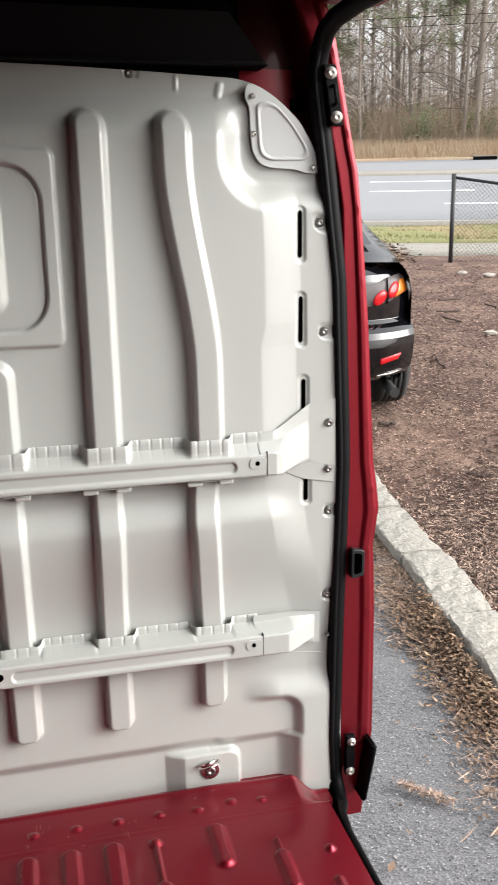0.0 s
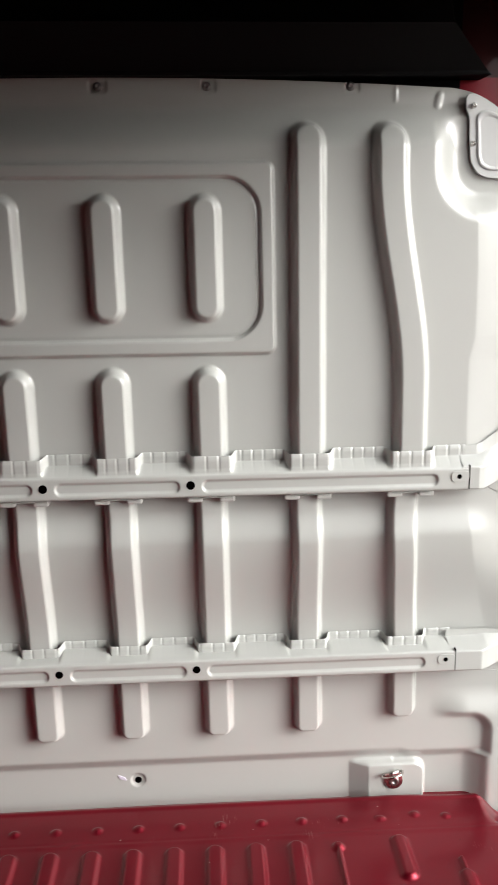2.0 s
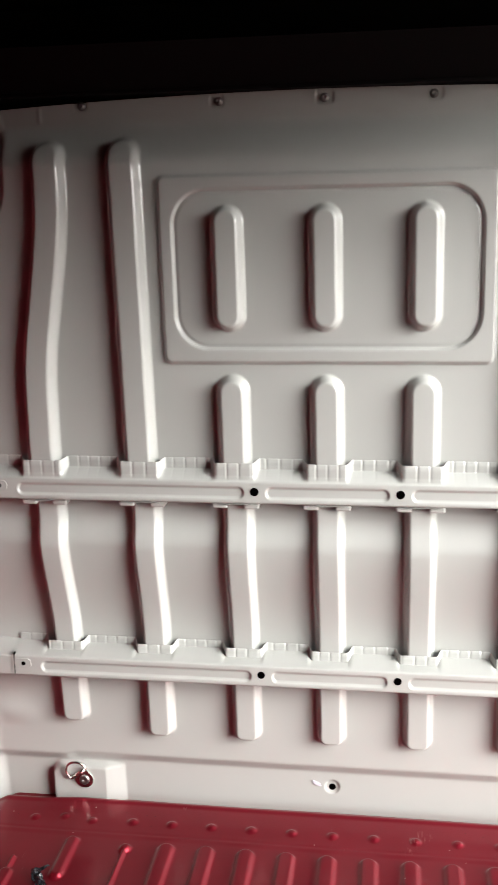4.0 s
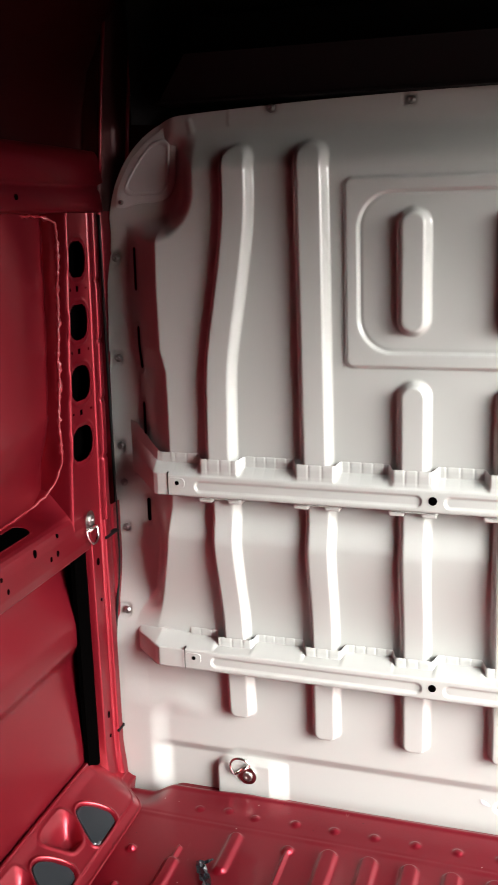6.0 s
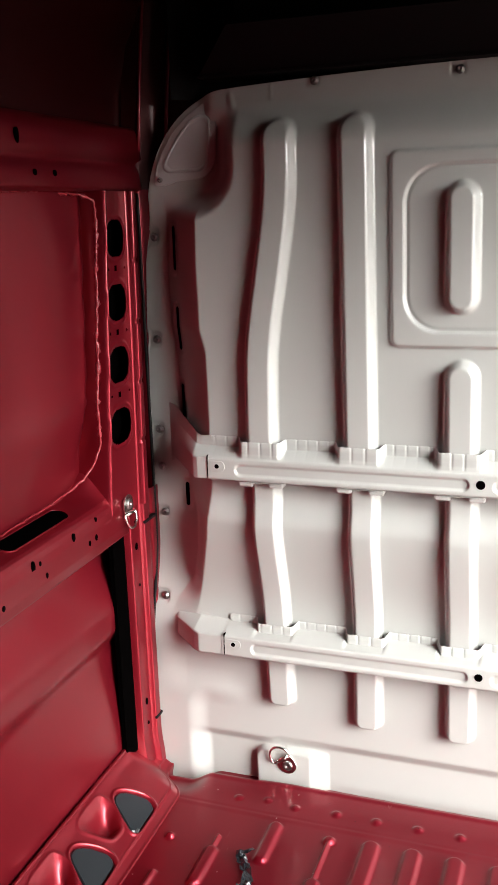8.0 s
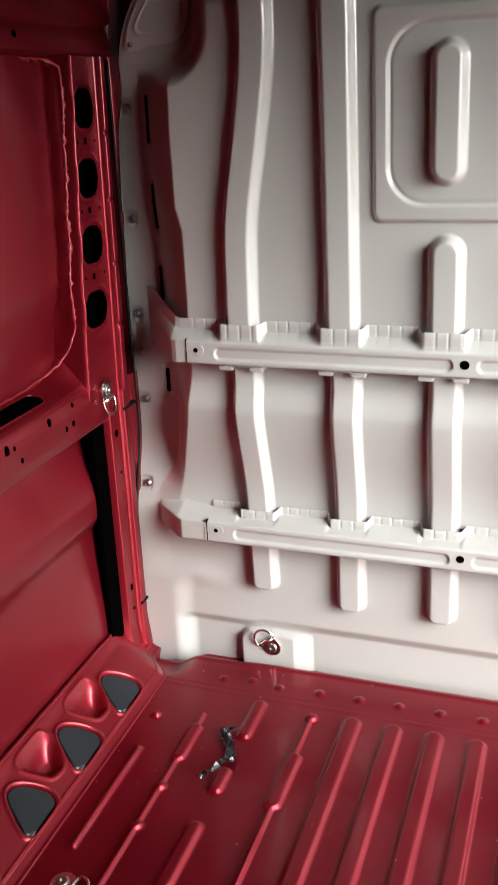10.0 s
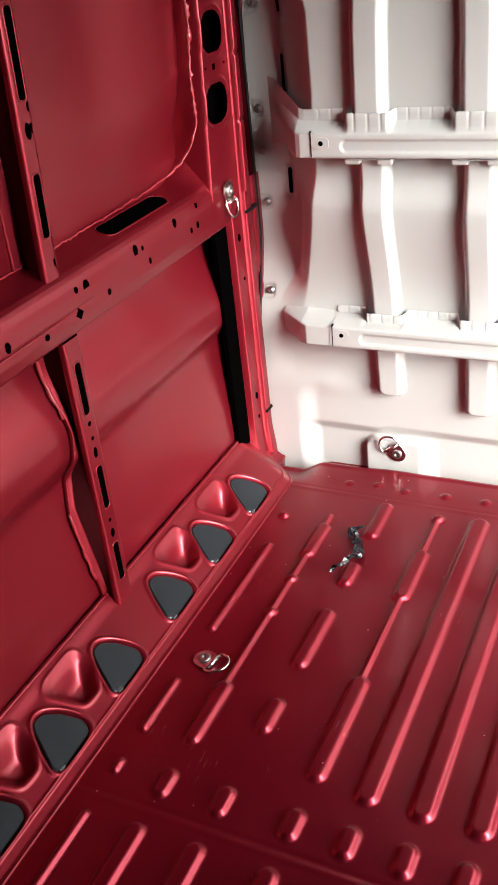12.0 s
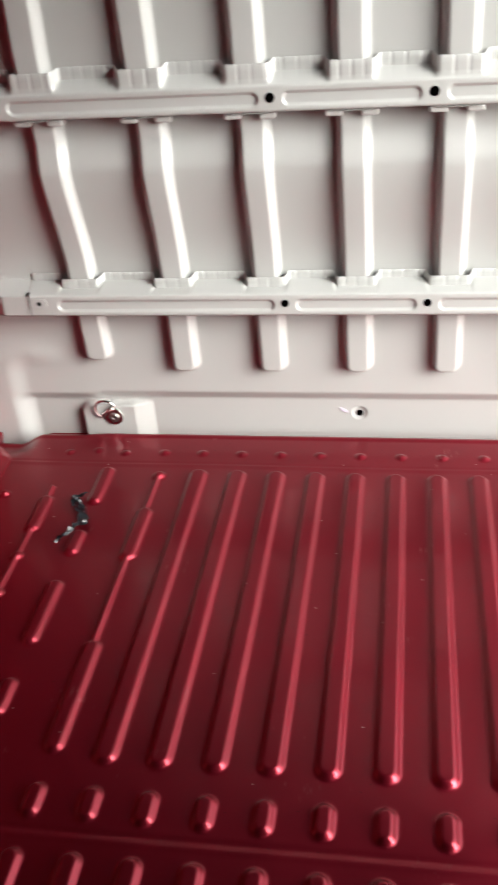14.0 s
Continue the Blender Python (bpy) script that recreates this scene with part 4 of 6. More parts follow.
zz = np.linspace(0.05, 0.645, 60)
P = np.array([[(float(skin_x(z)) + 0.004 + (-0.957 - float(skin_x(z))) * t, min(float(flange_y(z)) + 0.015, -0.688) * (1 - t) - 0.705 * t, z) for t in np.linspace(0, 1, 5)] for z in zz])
part("post_web", grid_mesh("post_web", P), WEB_SHADE, wall_left)
P = np.array([[(float(skin_x(z)) + dx, float(flange_y(z)) + (min(float(flange_y(z)) + 0.016, -0.688) - float(flange_y(z))) * t, z) for t, dx in ((0.0, 0.0), (0.02, 0.005), (0.15, 0.0065), (0.9, 0.0065), (1.0, 0.009))] for z in zz])
part("post_flange", grid_mesh("post_flange", P), RED, wall_left)
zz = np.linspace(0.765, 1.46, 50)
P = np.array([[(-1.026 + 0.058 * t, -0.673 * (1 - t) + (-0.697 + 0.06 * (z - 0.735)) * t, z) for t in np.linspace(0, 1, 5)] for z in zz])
part("post_web", grid_mesh("post_web", P), WEB_SHADE, wall_left)
P = np.array([[(-1.026 + dx, -0.703 + dy, z) for dy, dx in ((0.0, -0.002), (0.0005, 0.004), (0.004, 0.0055), (0.026, 0.0055), (0.029, 0.008))] for z in zz])
part("post_flange", grid_mesh("post_flange", P), RED, wall_left)


def post(name, y0, z0, z1, w, x, slots, lean=0.0):
    """A hat-section upright with long punched slots."""
    zz = np.linspace(z0, z1, 120)
    # an open channel: a short lip, the slotted face, the far side and its flange on the skin
    pr = [(-w / 2 + 0.0005, -0.011), (-w / 2, -0.007), (-w / 2, -0.004), (-w / 2 + 0.004, 0.0), (-w / 2 + 0.008, 0.0), (-0.012, 0.0), (0.0, 0.0), (0.012, 0.0), (w / 2 - 0.011, 0.0), (w / 2 - 0.007, 0.0), (w / 2 - 0.003, -0.004), (w / 2 - 0.0027, -0.007), (w / 2 - 0.0003, -0.040), (w / 2, -0.044), (w / 2 + 0.004, -0.048), (w / 2 + 0.02, -0.05)]
    P = np.array([[(x + px, y0 + py + lean * (z - z0), z) for py, px in pr] for z in zz])
    ob = part(name, grid_mesh(name, P[::-1]), RED, wall_left)
    for a, b in slots:
        ya, yb_ = y0 + lean * (a - z0), y0 + lean * (b - z0)
        out = rounded([(ya - 0.008, a), (ya + 0.008, a), (yb_ + 0.008, b), (yb_ - 0.008, b)], 0.0075, 5)
        slot = part("slot", prism(out, "x", x - 0.004, x + 0.0005), VOID, ob)
        part("slot_rim", tube_mesh("slot_rim", [(x - 0.0004, p, q) for p, q in rounded([(ya - 0.010, a - 0.002), (ya + 0.010, a - 0.002), (yb_ + 0.010, b + 0.002), (yb_ - 0.010, b + 0.002)], 0.0095, 5)], 0.0018, 6, closed=True), RED, slot)
    return ob


post("lower_post", -0.682, 0.055, 0.645, 0.052, -0.950, ((0.13, 0.215), (0.30, 0.39), (0.50, 0.60)))
post("upper_post", -0.679, 0.735, 1.46, 0.044, -0.962, ((0.82, 0.92), (1.03, 1.16), (1.25, 1.37)), 0.06)
hole_marks(wall_left, [(-0.682, 0.24, 0.006, 0.010), (-0.682, 0.27, 0.004, 0.004), (-0.682, 0.42, 0.006, 0.011), (-0.682, 0.45, 0.004, 0.004), (-0.682, 0.48, 0.005, 0.005)], -0.9500)
hole_marks(wall_left, [(-0.664, 0.985, 0.007, 0.013)], -0.9615)
pts = [(float(skin_x(0.64 - k * 0.02)) + 0.004, float(flange_y(0.64 - k * 0.02)) - 0.001 - 0.002 * math.sin(k * 3), 0.64 - k * 0.02) for k in range(8)]
part("sealant_bead", tube_mesh("sealant_bead", pts, [0.0028 + 0.002 * (k % 3) / 2 for k in range(len(pts))], 8), RED_SEAL, wall_left)
pts = [(float(skin_x(0.31 - k * 0.02)) + 0.004, float(flange_y(0.31 - k * 0.02)) - 0.001 - 0.002 * math.sin(k * 3), 0.31 - k * 0.02) for k in range(9)]
part("sealant_bead", tube_mesh("sealant_bead", pts, [0.0025 + 0.002 * (k % 3) / 2 for k in range(len(pts))], 8), RED_SEAL, wall_left)

# upper side rail and the roof side above it, its shade put into a darker red
prof = [(-1.03, 1.412), (-0.952, 1.416), (-0.947, 1.421), (-0.954, 1.462), (-0.959, 1.468), (-0.958, 1.476), (-0.944, 1.482), (-0.954, 1.540), (-0.960, 1.550), (-0.99, 1.556)]
P = np.array([[(x, y, z) for x, z in prof] for y in np.linspace(-3.0, 0.12, 50)])
part("roof_side", grid_mesh("roof_side", P), RED, wall_left)
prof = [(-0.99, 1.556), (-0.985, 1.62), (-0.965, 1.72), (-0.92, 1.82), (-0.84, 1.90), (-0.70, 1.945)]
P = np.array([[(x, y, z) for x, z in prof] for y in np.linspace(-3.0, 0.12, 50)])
part("roof_flank", grid_mesh("roof_flank", P), SHADED_RED, wall_left)
hole_marks(wall_left, [(-0.377, 1.505, 0.006, 0.014), (-0.56, 1.505, 0.006, 0.014), (-0.75, 1.505, 0.006, 0.014)], -0.9445)
hole_marks(wall_left, [(-0.32, 1.444, 0.006, 0.006), (-0.25, 1.444, 0.006, 0.006), (-0.46, 1.444, 0.005, 0.005), (-0.62, 1.444, 0.005, 0.005)], -0.9492)
# upright between side wall and partition, rising into the roof
prof = [(-0.995, 0.112), (-0.972, 0.120), (-0.962, 0.118), (-0.954, 0.124), (-0.946, 0.145), (-0.925, 0.162), (-0.87, 0.17), (-0.83, 0.18)]
P = np.array([[(x + 0.11 * max(0, (z - 1.42)) ** 1.3, y, z) for x, y in prof] for z in np.linspace(-0.06, 1.98, 70)])
part("hoop", grid_mesh("hoop", P[:51]), RED, wall_left)
# one upright; its top takes the darker red in place of shade
part("roof_bow", grid_mesh("roof_bow", P[50:]), SHADED_RED, wall_left)
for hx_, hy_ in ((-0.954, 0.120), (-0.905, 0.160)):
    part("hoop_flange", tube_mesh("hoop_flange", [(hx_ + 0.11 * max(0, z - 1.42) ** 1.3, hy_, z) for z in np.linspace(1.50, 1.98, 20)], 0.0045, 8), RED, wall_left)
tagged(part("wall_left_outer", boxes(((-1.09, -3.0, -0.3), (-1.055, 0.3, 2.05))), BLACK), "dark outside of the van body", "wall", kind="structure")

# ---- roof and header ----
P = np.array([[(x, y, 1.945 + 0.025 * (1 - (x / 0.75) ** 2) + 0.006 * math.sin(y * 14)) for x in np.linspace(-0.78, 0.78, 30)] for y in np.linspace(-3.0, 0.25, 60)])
# the roof's shade is in its colour
tagged(part("ceiling", grid_mesh("ceiling", P[::-1]), SHADED_RED), "red bare steel van roof, its shade put into a darker colour", "ceiling", kind="structure")
tagged(part("roof_top", boxes(((-1.09, -3.0, 2.0), (1.05, 0.3, 2.03))), BLACK), "outside of the van roof", "roof", kind="structure")
header = thing("header_shelf", "black plastic overhead shelf above the partition", "shelf", (0, 0.1, 1.64))
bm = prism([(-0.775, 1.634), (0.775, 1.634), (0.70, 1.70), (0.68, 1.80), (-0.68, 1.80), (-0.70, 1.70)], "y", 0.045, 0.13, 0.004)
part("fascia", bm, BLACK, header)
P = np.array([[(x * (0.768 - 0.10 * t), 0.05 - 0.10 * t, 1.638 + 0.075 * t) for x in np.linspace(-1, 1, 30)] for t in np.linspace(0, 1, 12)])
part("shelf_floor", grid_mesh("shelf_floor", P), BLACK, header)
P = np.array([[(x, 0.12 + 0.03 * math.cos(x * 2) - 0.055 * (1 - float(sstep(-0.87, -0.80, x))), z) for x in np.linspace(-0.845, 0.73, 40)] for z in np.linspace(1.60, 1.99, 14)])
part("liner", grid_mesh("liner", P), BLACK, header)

# ---- sliding-door side ----
door_frame = tagged(new("door_1"), "open sliding-door frame, red painted, with a black rubber seal", "door frame", kind="structure")


def jamb_edge(z):
    return np.interp(z, [-0.2, 0.07, 0.4, 0.53, 0.57, 0.66, 0.72, 0.78, 1.1, 1.3, 1.43, 1.47, 1.72, 2.0], [1.012, 1.040, 1.038, 1.033, 1.030, 1.043, 1.036, 1.026, 1.006, 0.988, 0.974, 0.964, 0.914, 0.81])


zz = np.linspace(-0.165, 1.98, 260)
uu = np.linspace(0, 1, 40)
gz = np.repeat(zz[None, :], len(uu), 0)
gu = np.repeat(uu[:, None], len(zz), 1)
inner = np.interp(gz, [-0.2, 0.4, 1.35, 1.6, 1.98], [0.900, 0.912, 0.920, 0.872, 0.70])
gxx = inner + (jamb_edge(gz) - inner) * np.minimum(gu / 0.8, 1)
gyy = 0.13 - 0.075 * sstep(0.0, 0.30, gu)
gyy = gyy - 0.006 * raised(np.abs(gu - 0.66), 0.10, 0.05) * (gz > 0.05) + 0.10 * sstep(0.8, 1.0, gu)
gyy = gyy - 0.0025 * raised(np.abs((gz * 6.3) % 1.0 - 0.5) / 6.3, 0.006, 0.006) * raised(np.abs(gu - 0.70), 0.05, 0.03)
part("jamb", grid_mesh("jamb", np.stack([gxx, gyy, gz], -1)), RED, door_frame)
# black rubber seal: up the pillar, over the head, and back along the sill
sx = lambda z: float(np.interp(z, [-0.12, -0.03, 0.1, 0.4, 0.8, 1.2, 1.45, 1.6, 1.68, 1.73], [0.952, 0.932, 0.925, 0.928, 0.933, 0.917, 0.887, 0.866, 0.868, 0.89]))
pts = [(0.884, -1.42, -0.012), (0.884, -0.8, -0.012), (0.884, -0.35, -0.012), (0.886, -0.196, -0.015), (0.898, -0.120, -0.024), (0.925, -0.050, -0.055), (0.944, 0.020, -0.095)]
pts += [(0.217 + (sx(z) - 0.22) * 1.0266 - 0.005 * float(sstep(0.9, 0.3, z)), 0.060, 1.35 + (z - 1.35) * 1.0266) for z in np.linspace(-0.01, 1.62, 40)] + [(0.884, 0.048, 1.668), (0.886, 0.015, 1.70), (0.89, -0.03, 1.715), (0.91, -0.10, 1.73), (0.93, -0.5, 1.735), (0.93, -1.42, 1.735)]
part("rubber_seal", tube_mesh("rubber_seal", pts, [(0.009, 0.009, 0.009, 0.0095, 0.011, 0.015, 0.0195)[k] if k < 7 else 0.0205 for k in range(len(pts))], 14, squash=(1.0, 0.8)), RUBBER, door_frame)
pts2 = [(x - 0.008, y - 0.012, z) for x, y, z in pts[7:-3]]
part("seal_lip", tube_mesh("seal_lip", pts2, 0.008, 8), RUBBER, door_frame)
part("door_sill", boxes(((0.80, -1.42, -0.16), (0.880, 0.0, -0.07)), ((0.80, -1.42, -0.36), (0.872, 0.0, -0.165)), bevel=0.008), RED, door_frame)
part("door_header", boxes(((0.88, -1.44, 1.755), (1.02, 0.06, 2.0)), bevel=0.01), RED, door_frame)
for zc in (1.578,):
    st = part("striker", prism(rounded([(0.905, zc - 0.06), (0.930, zc - 0.06), (0.913, zc + 0.06), (0.886, zc + 0.06)], 0.004), "y", 0.030, 0.046, 0.002), BLACK, door_frame)
    for dz in (-0.043, 0.043):
        screw(0.908 - 0.16 * dz, 0.029, zc + dz, 0.0125, st, "screw", BOLT)
    part("striker_loop", tube_mesh("striker_loop", [(0.910, 0.03, zc - 0.018), (0.910, 0.015, zc - 0.018), (0.905, 0.015, zc + 0.018), (0.905, 0.03, zc + 0.018)], 0.004, 8), BLACK, st)
part("jamb_pocket", prism(rounded([(0.967, 0.497), (1.000, 0.503), (1.000, 0.567), (0.967, 0.573)], 0.008), "y", 0.030, 0.05, 0.002), COVER, door_frame)
part("pocket_mouth", prism(rounded([(0.974, 0.508), (0.993, 0.513), (0.993, 0.558), (0.974, 0.563)], 0.006), "y", 0.0285, 0.04), VOID, door_frame)
st = part("lower_striker", boxes(((0.961, 0.028, -0.030), (0.985, 0.044, 0.080)), bevel=0.003), BLACK, door_frame)
for dz in (-0.012, 0.070):
    screw(0.972 + 0.03 * dz, 0.027, dz - 0.006, 0.011, st, "screw", BOLT)
part("bumper", prism(rounded([(0.998, -0.092), (1.008, -0.090), (1.034, 0.055), (1.020, 0.066)], 0.008), "y", 0.0, 0.06, 0.006), RUBBER, door_frame)
# corner web above the partition, red; the upper half darkened in colour for shade
for z0, z1, mat in ((1.38, 1.64, RED), (1.64, 1.98, SHADED_RED)):
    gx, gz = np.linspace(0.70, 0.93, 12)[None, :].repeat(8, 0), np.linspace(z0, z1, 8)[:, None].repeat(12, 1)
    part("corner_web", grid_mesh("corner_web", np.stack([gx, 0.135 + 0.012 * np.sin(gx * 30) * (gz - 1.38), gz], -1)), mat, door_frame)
part("web_hole", boxes(((0.845, 0.130, 1.555), (0.868, 0.134, 1.580))), VOID, door_frame)
wall_right = tagged(new("wall_right"), "red painted van side behind the sliding door", "wall", kind="structure")
part("side_panel", boxes(((0.87, -3.0, -0.10), (1.0, -1.42, 2.0)), bevel=0.01), RED, wall_right)
# rear doors out of view, coloured black to cut the fill light
part("rear_doors", boxes(((-1.05, -3.06, -0.1), (1.0, -3.0, 2.0))), BLACK, tagged(new("wall_south"), "closed rear doors of the van, unseen, black to cut bounced light", "wall", kind="structure"))
part("sill_seam", tube_mesh("sill_seam", [(-0.9795, -1.62 + 0.05 * k, 0.0985) for k in range(33)], 0.0050, 8), RED, wall_left)

# ---- outside ----
ASPHALT = material("grey_asphalt", (0.150, 0.150, 0.154), 0.85, vary=0.14, scale=2.5, fine=1.2, fine_scale=150, bump=1.0, bump_scale=130)
MULCH = material("brown_wood_mulch", (0.125, 0.074, 0.058), 0.95, vary=0.3, scale=2.2, fine=1.0, fine_scale=60, bump=1.0, bump_scale=30, other=(0.19, 0.125, 0.095))
ROADM = material("pale_road_asphalt", (0.235, 0.24, 0.25), 0.85, vary=0.05, scale=0.3, fine=0.12, fine_scale=12)
CONCRETE = material("weathered_concrete", (0.29, 0.275, 0.24), 0.9, vary=0.22, scale=7, fine=0.5, fine_scale=60, bump=1.0, bump_scale=40, other=(0.27, 0.25, 0.215), split=(0.5, 0.64))
GRASS = material("winter_grass", (0.21, 0.21, 0.085), 0.95, vary=0.25, scale=0.7, fine=0.4, fine_scale=25, bump=1, bump_scale=30, other=(0.25, 0.20, 0.10))
DRYGRASS = material("dry_straw_grass", (0.40, 0.31, 0.21), 0.95, vary=0.25, scale=0.5, fine=0.3, fine_scale=12, bump=1, bump_scale=15, other=(0.33, 0.235, 0.155))
WHITE = material("white_road_paint", (0.75, 0.75, 0.73), 0.8, vary=0.08, scale=3)
LEAF = material("dry_oak_leaves", (0.20, 0.13, 0.085), 0.85, vary=0.2, scale=8, per_island=0.55, fine=0.2, fine_scale=60, other=(0.15, 0.12, 0.10))
GRIT = material("mixed_grit", (0.20, 0.20, 0.202), 0.9, vary=0.2, scale=30, per_island=0.75)
BARK = material("grey_brown_bark", (0.25, 0.215, 0.185), 0.95, vary=0.25, scale=4, bump=0.8, bump_scale=25, per_object=0.25)
TWIG = material("grey_brown_twigs", (0.40, 0.345, 0.30), 0.95, vary=0.25, scale=2, per_object=0.2)
PINE = material("grey_green_needles", (0.20, 0.24, 0.12), 0.95, vary=0.3, scale=1.5, per_object=0.2)
BRUSH = material("brown_undergrowth", (0.34, 0.26, 0.19), 0.95, vary=0.35, scale=1.0)

EYE_X, EYE_Y, DIR = 0.24, -1.87, radians(25)
CD, SD = math.cos(DIR), math.sin(DIR)
PU = [-60, 0, 3.6, 5.2, 7.2, 14, 19, 42, 60, 400]
PZ = [-0.9, -0.60, -0.57, -0.45, -0.12, 0.62, 1.0, 3.4, 5.0, 22.0]


def ground_z(x, y):
    u = (x - EYE_X) * SD + (y - EYE_Y) * CD
    z = np.interp(u, PU, PZ)
    # the lot and its kerb lie level; the bed rises behind them
    flat = np.minimum(z, -0.535)
    behind = np.maximum(sstep(0.0, 1.6, x - 2.315 - (y - 1.70) * 0.12), sstep(3.3, 4.4, y))
    return flat + (z - flat) * behind


def uv(u, v):
    """Place on the ground: u ahead along the bank, v to its right."""
    return EYE_X + u * SD + v * CD, EYE_Y + u * CD - v * SD


def strip(name, u0, u1, v0, v1, mat, lift, label, category, nu=24, nv=24, rough=0.0, edge=0.0, kind="structure"):
    us, vs = np.linspace(u0, u1, nu), np.linspace(v0, v1, nv)
    gu, gv = us[:, None].repeat(nv, 1), vs[None, :].repeat(nu, 0)
    if edge:
        w = np.sin(gv * 2.1) * 0.6 + np.sin(gv * 5.7 + 1) * 0.4
        gu = gu + edge * w * ((gu - u0) / (u1 - u0) * 2 - 1)
    x, y = uv(gu, gv)
    z = ground_z(x, y) + lift + rough * (np.sin(x * 7.3) * np.sin(y * 6.1) + np.sin(x * 17 + 2) * np.sin(y * 15))
    x, y = np.vstack([x[:1], x, x[-1:]]), np.vstack([y[:1], y, y[-1:]])
    z = np.vstack([z[:1] - lift - 0.2, z, z[-1:] - lift - 0.2])
    return tagged(part(name, grid_mesh(name, np.stack([x, y, z], -1)[::-1]), mat), label, category, kind=kind)


us = np.concatenate([np.linspace(-60, 0, 8)[:-1], np.linspace(0, 16, 90)[:-1], np.linspace(16, 60, 30)[:-1], np.linspace(60, 400, 10)])
vs = np.concatenate([np.linspace(-260, -6, 14)[:-1], np.linspace(-6, 8, 90)[:-1], np.linspace(8, 260, 14)])
gu, gv = us[:, None].repeat(len(vs), 1), vs[None, :].repeat(len(us), 0)
x, y = uv(gu, gv)
near = (gu > 0) & (gu < 16) & (np.abs(gv) < 9)
z = ground_z(x, y) + near * 0.012 * (np.sin(x * 5.3 + np.sin(y * 3)) * np.sin(y * 4.7) + 0.6 * np.sin(x * 13 + 1) * np.sin(y * 11))
tagged(part("ground", grid_mesh("ground", np.stack([x, y, z], -1)[::-1]), MULCH), "ground of brown wood-chip mulch rising to a road", "ground", kind="structure")


def kerb_x(y):
    return 2.055 + (y - 1.70) * 0.12


# parking-lot asphalt up to the kerb
ys = np.linspace(-30, 9, 120)
P = []
for yv in ys:
    kx = kerb_x(yv)
    P.append([(xx, yv, float(ground_z(np.array(xx), np.array(yv))) + 0.03) for xx in np.linspace(-25, kx + 0.05, 30)])
tagged(part("asphalt", grid_mesh("asphalt", np.array(P)[::-1]), ASPHALT), "grey parking-lot asphalt with exposed grit", "asphalt", kind="structure")

# kerb of rough concrete blocks
def kerb_block(y0, y1, seed):
    rnd = random.Random(seed)
    bm = bmesh.new()
    n = 12
    skew, lift = rnd.uniform(-0.018, 0.018), rnd.uniform(-0.012, 0.008)
    prof = [(0.0, -0.10), (0.003, 0.086), (0.010, 0.094), (0.06, 0.096), (0.12, 0.096), (0.19, 0.092), (0.245, 0.088), (0.256, 0.075), (0.26, -0.10)]
    rings = []
    for i in range(n + 1):
        yv = y0 + 0.013 + (y1 - y0 - 0.026) * i / n
        x0 = kerb_x(yv) + skew + 0.012 * math.sin(yv * 5 + seed)
        g = float(ground_z(np.array(x0), np.array(yv))) + 0.02 + lift
        k = 0.3 if i in (0, n) else 1.0
        rings.append([bm.verts.new((x0 + 0.13 + (px - 0.13) * (0.94 + 0.06 * k) + rnd.uniform(-0.009, 0.009), yv + rnd.uniform(-0.004, 0.004), g + pz * (0.90 + 0.10 * k) + rnd.uniform(-0.006, 0.006))) for px, pz in prof])
    for a, b in zip(rings, rings[1:]):
        for j in range(len(prof) - 1):
            bm.faces.new((a[j], a[j + 1], b[j + 1], b[j])).smooth = False
    bm.faces.new(rings[0])
    bm.faces.new(rings[-1][::-1])
    bmesh.ops.recalc_face_normals(bm, faces=bm.faces)
    return bm


for k in range(12):
    ob = part("kerb_block", kerb_block(-5.22 + k * 0.76, -5.22 + (k + 1) * 0.76, k), CONCRETE)
    tagged(ob, "weathered pale concrete kerb block at the mulch bed", "kerb", "kerb blocks")

strip("pavement", 14.6, 16.1, -60, 60, CONCRETE, 0.03, "pale concrete pavement beside the road", "pavement", 4, 60)
strip("grass_verge", 16.1, 19.3, -60, 60, GRASS, 0.035, "thin winter grass verge beside the road", "grass", 14, 90, 0.02, 0.15)
strip("road_kerb", 19.2, 19.5, -60, 60, CONCRETE, 0.10, "pale concrete road kerb", "kerb", 3, 60)
strip("road", 19.5, 42.0, -120, 120, ROADM, 0.05, "pale grey worn asphalt main road", "road", 10, 30)
strip("median", 33.0, 34.8, -120, 120, CONCRETE, 0.10, "pale concrete road median", "median", 3, 30)
strip("far_verge", 42.0, 50.0, -120, 120, DRYGRASS, 0.10, "strip of dry straw-coloured grass beyond the road", "grass", 14, 160, 0.05, 0.0)
for u, v0, run in ((23.2, 0.43, 4.0), (26.8, -1.57, 2.9), (30.2, -1.77, 2.6)):
    for k in range(-3, 4):
        ob = strip("lane_marking", u, u + 0.16, v0 + k * 12, v0 + k * 12 + run, WHITE, 0.062, "white painted lane dash on the road", "lane marking", 2, 3)
        ob["group"] = "lane dashes"

# ---- black saloon car parked beyond the kerb ----
CAR_PAINT = material("black_car_paint", (0.003, 0.003, 0.004), 0.05, coat=0.6, coat_rough=0.02, spec=0.4, vary=0.05, scale=3)
GLASS_DARK = material("dark_car_glass", (0.01, 0.012, 0.014), 0.05, coat=1.0, vary=0.02)
LENS_RED = material("red_lamp_lens", (0.42, 0.010, 0.014), 0.25, coat=0.1, spec=0.25, vary=0.1, scale=30)
LENS_AMBER = material("amber_lamp_lens", (0.55, 0.15, 0.02), 0.25, coat=0.1, spec=0.25, vary=0.1, scale=30)
LENS_CLEAR = material("clear_lamp_lens", (0.085, 0.075, 0.075), 0.35, coat=0.0, spec=0.15, vary=0.1, scale=30)
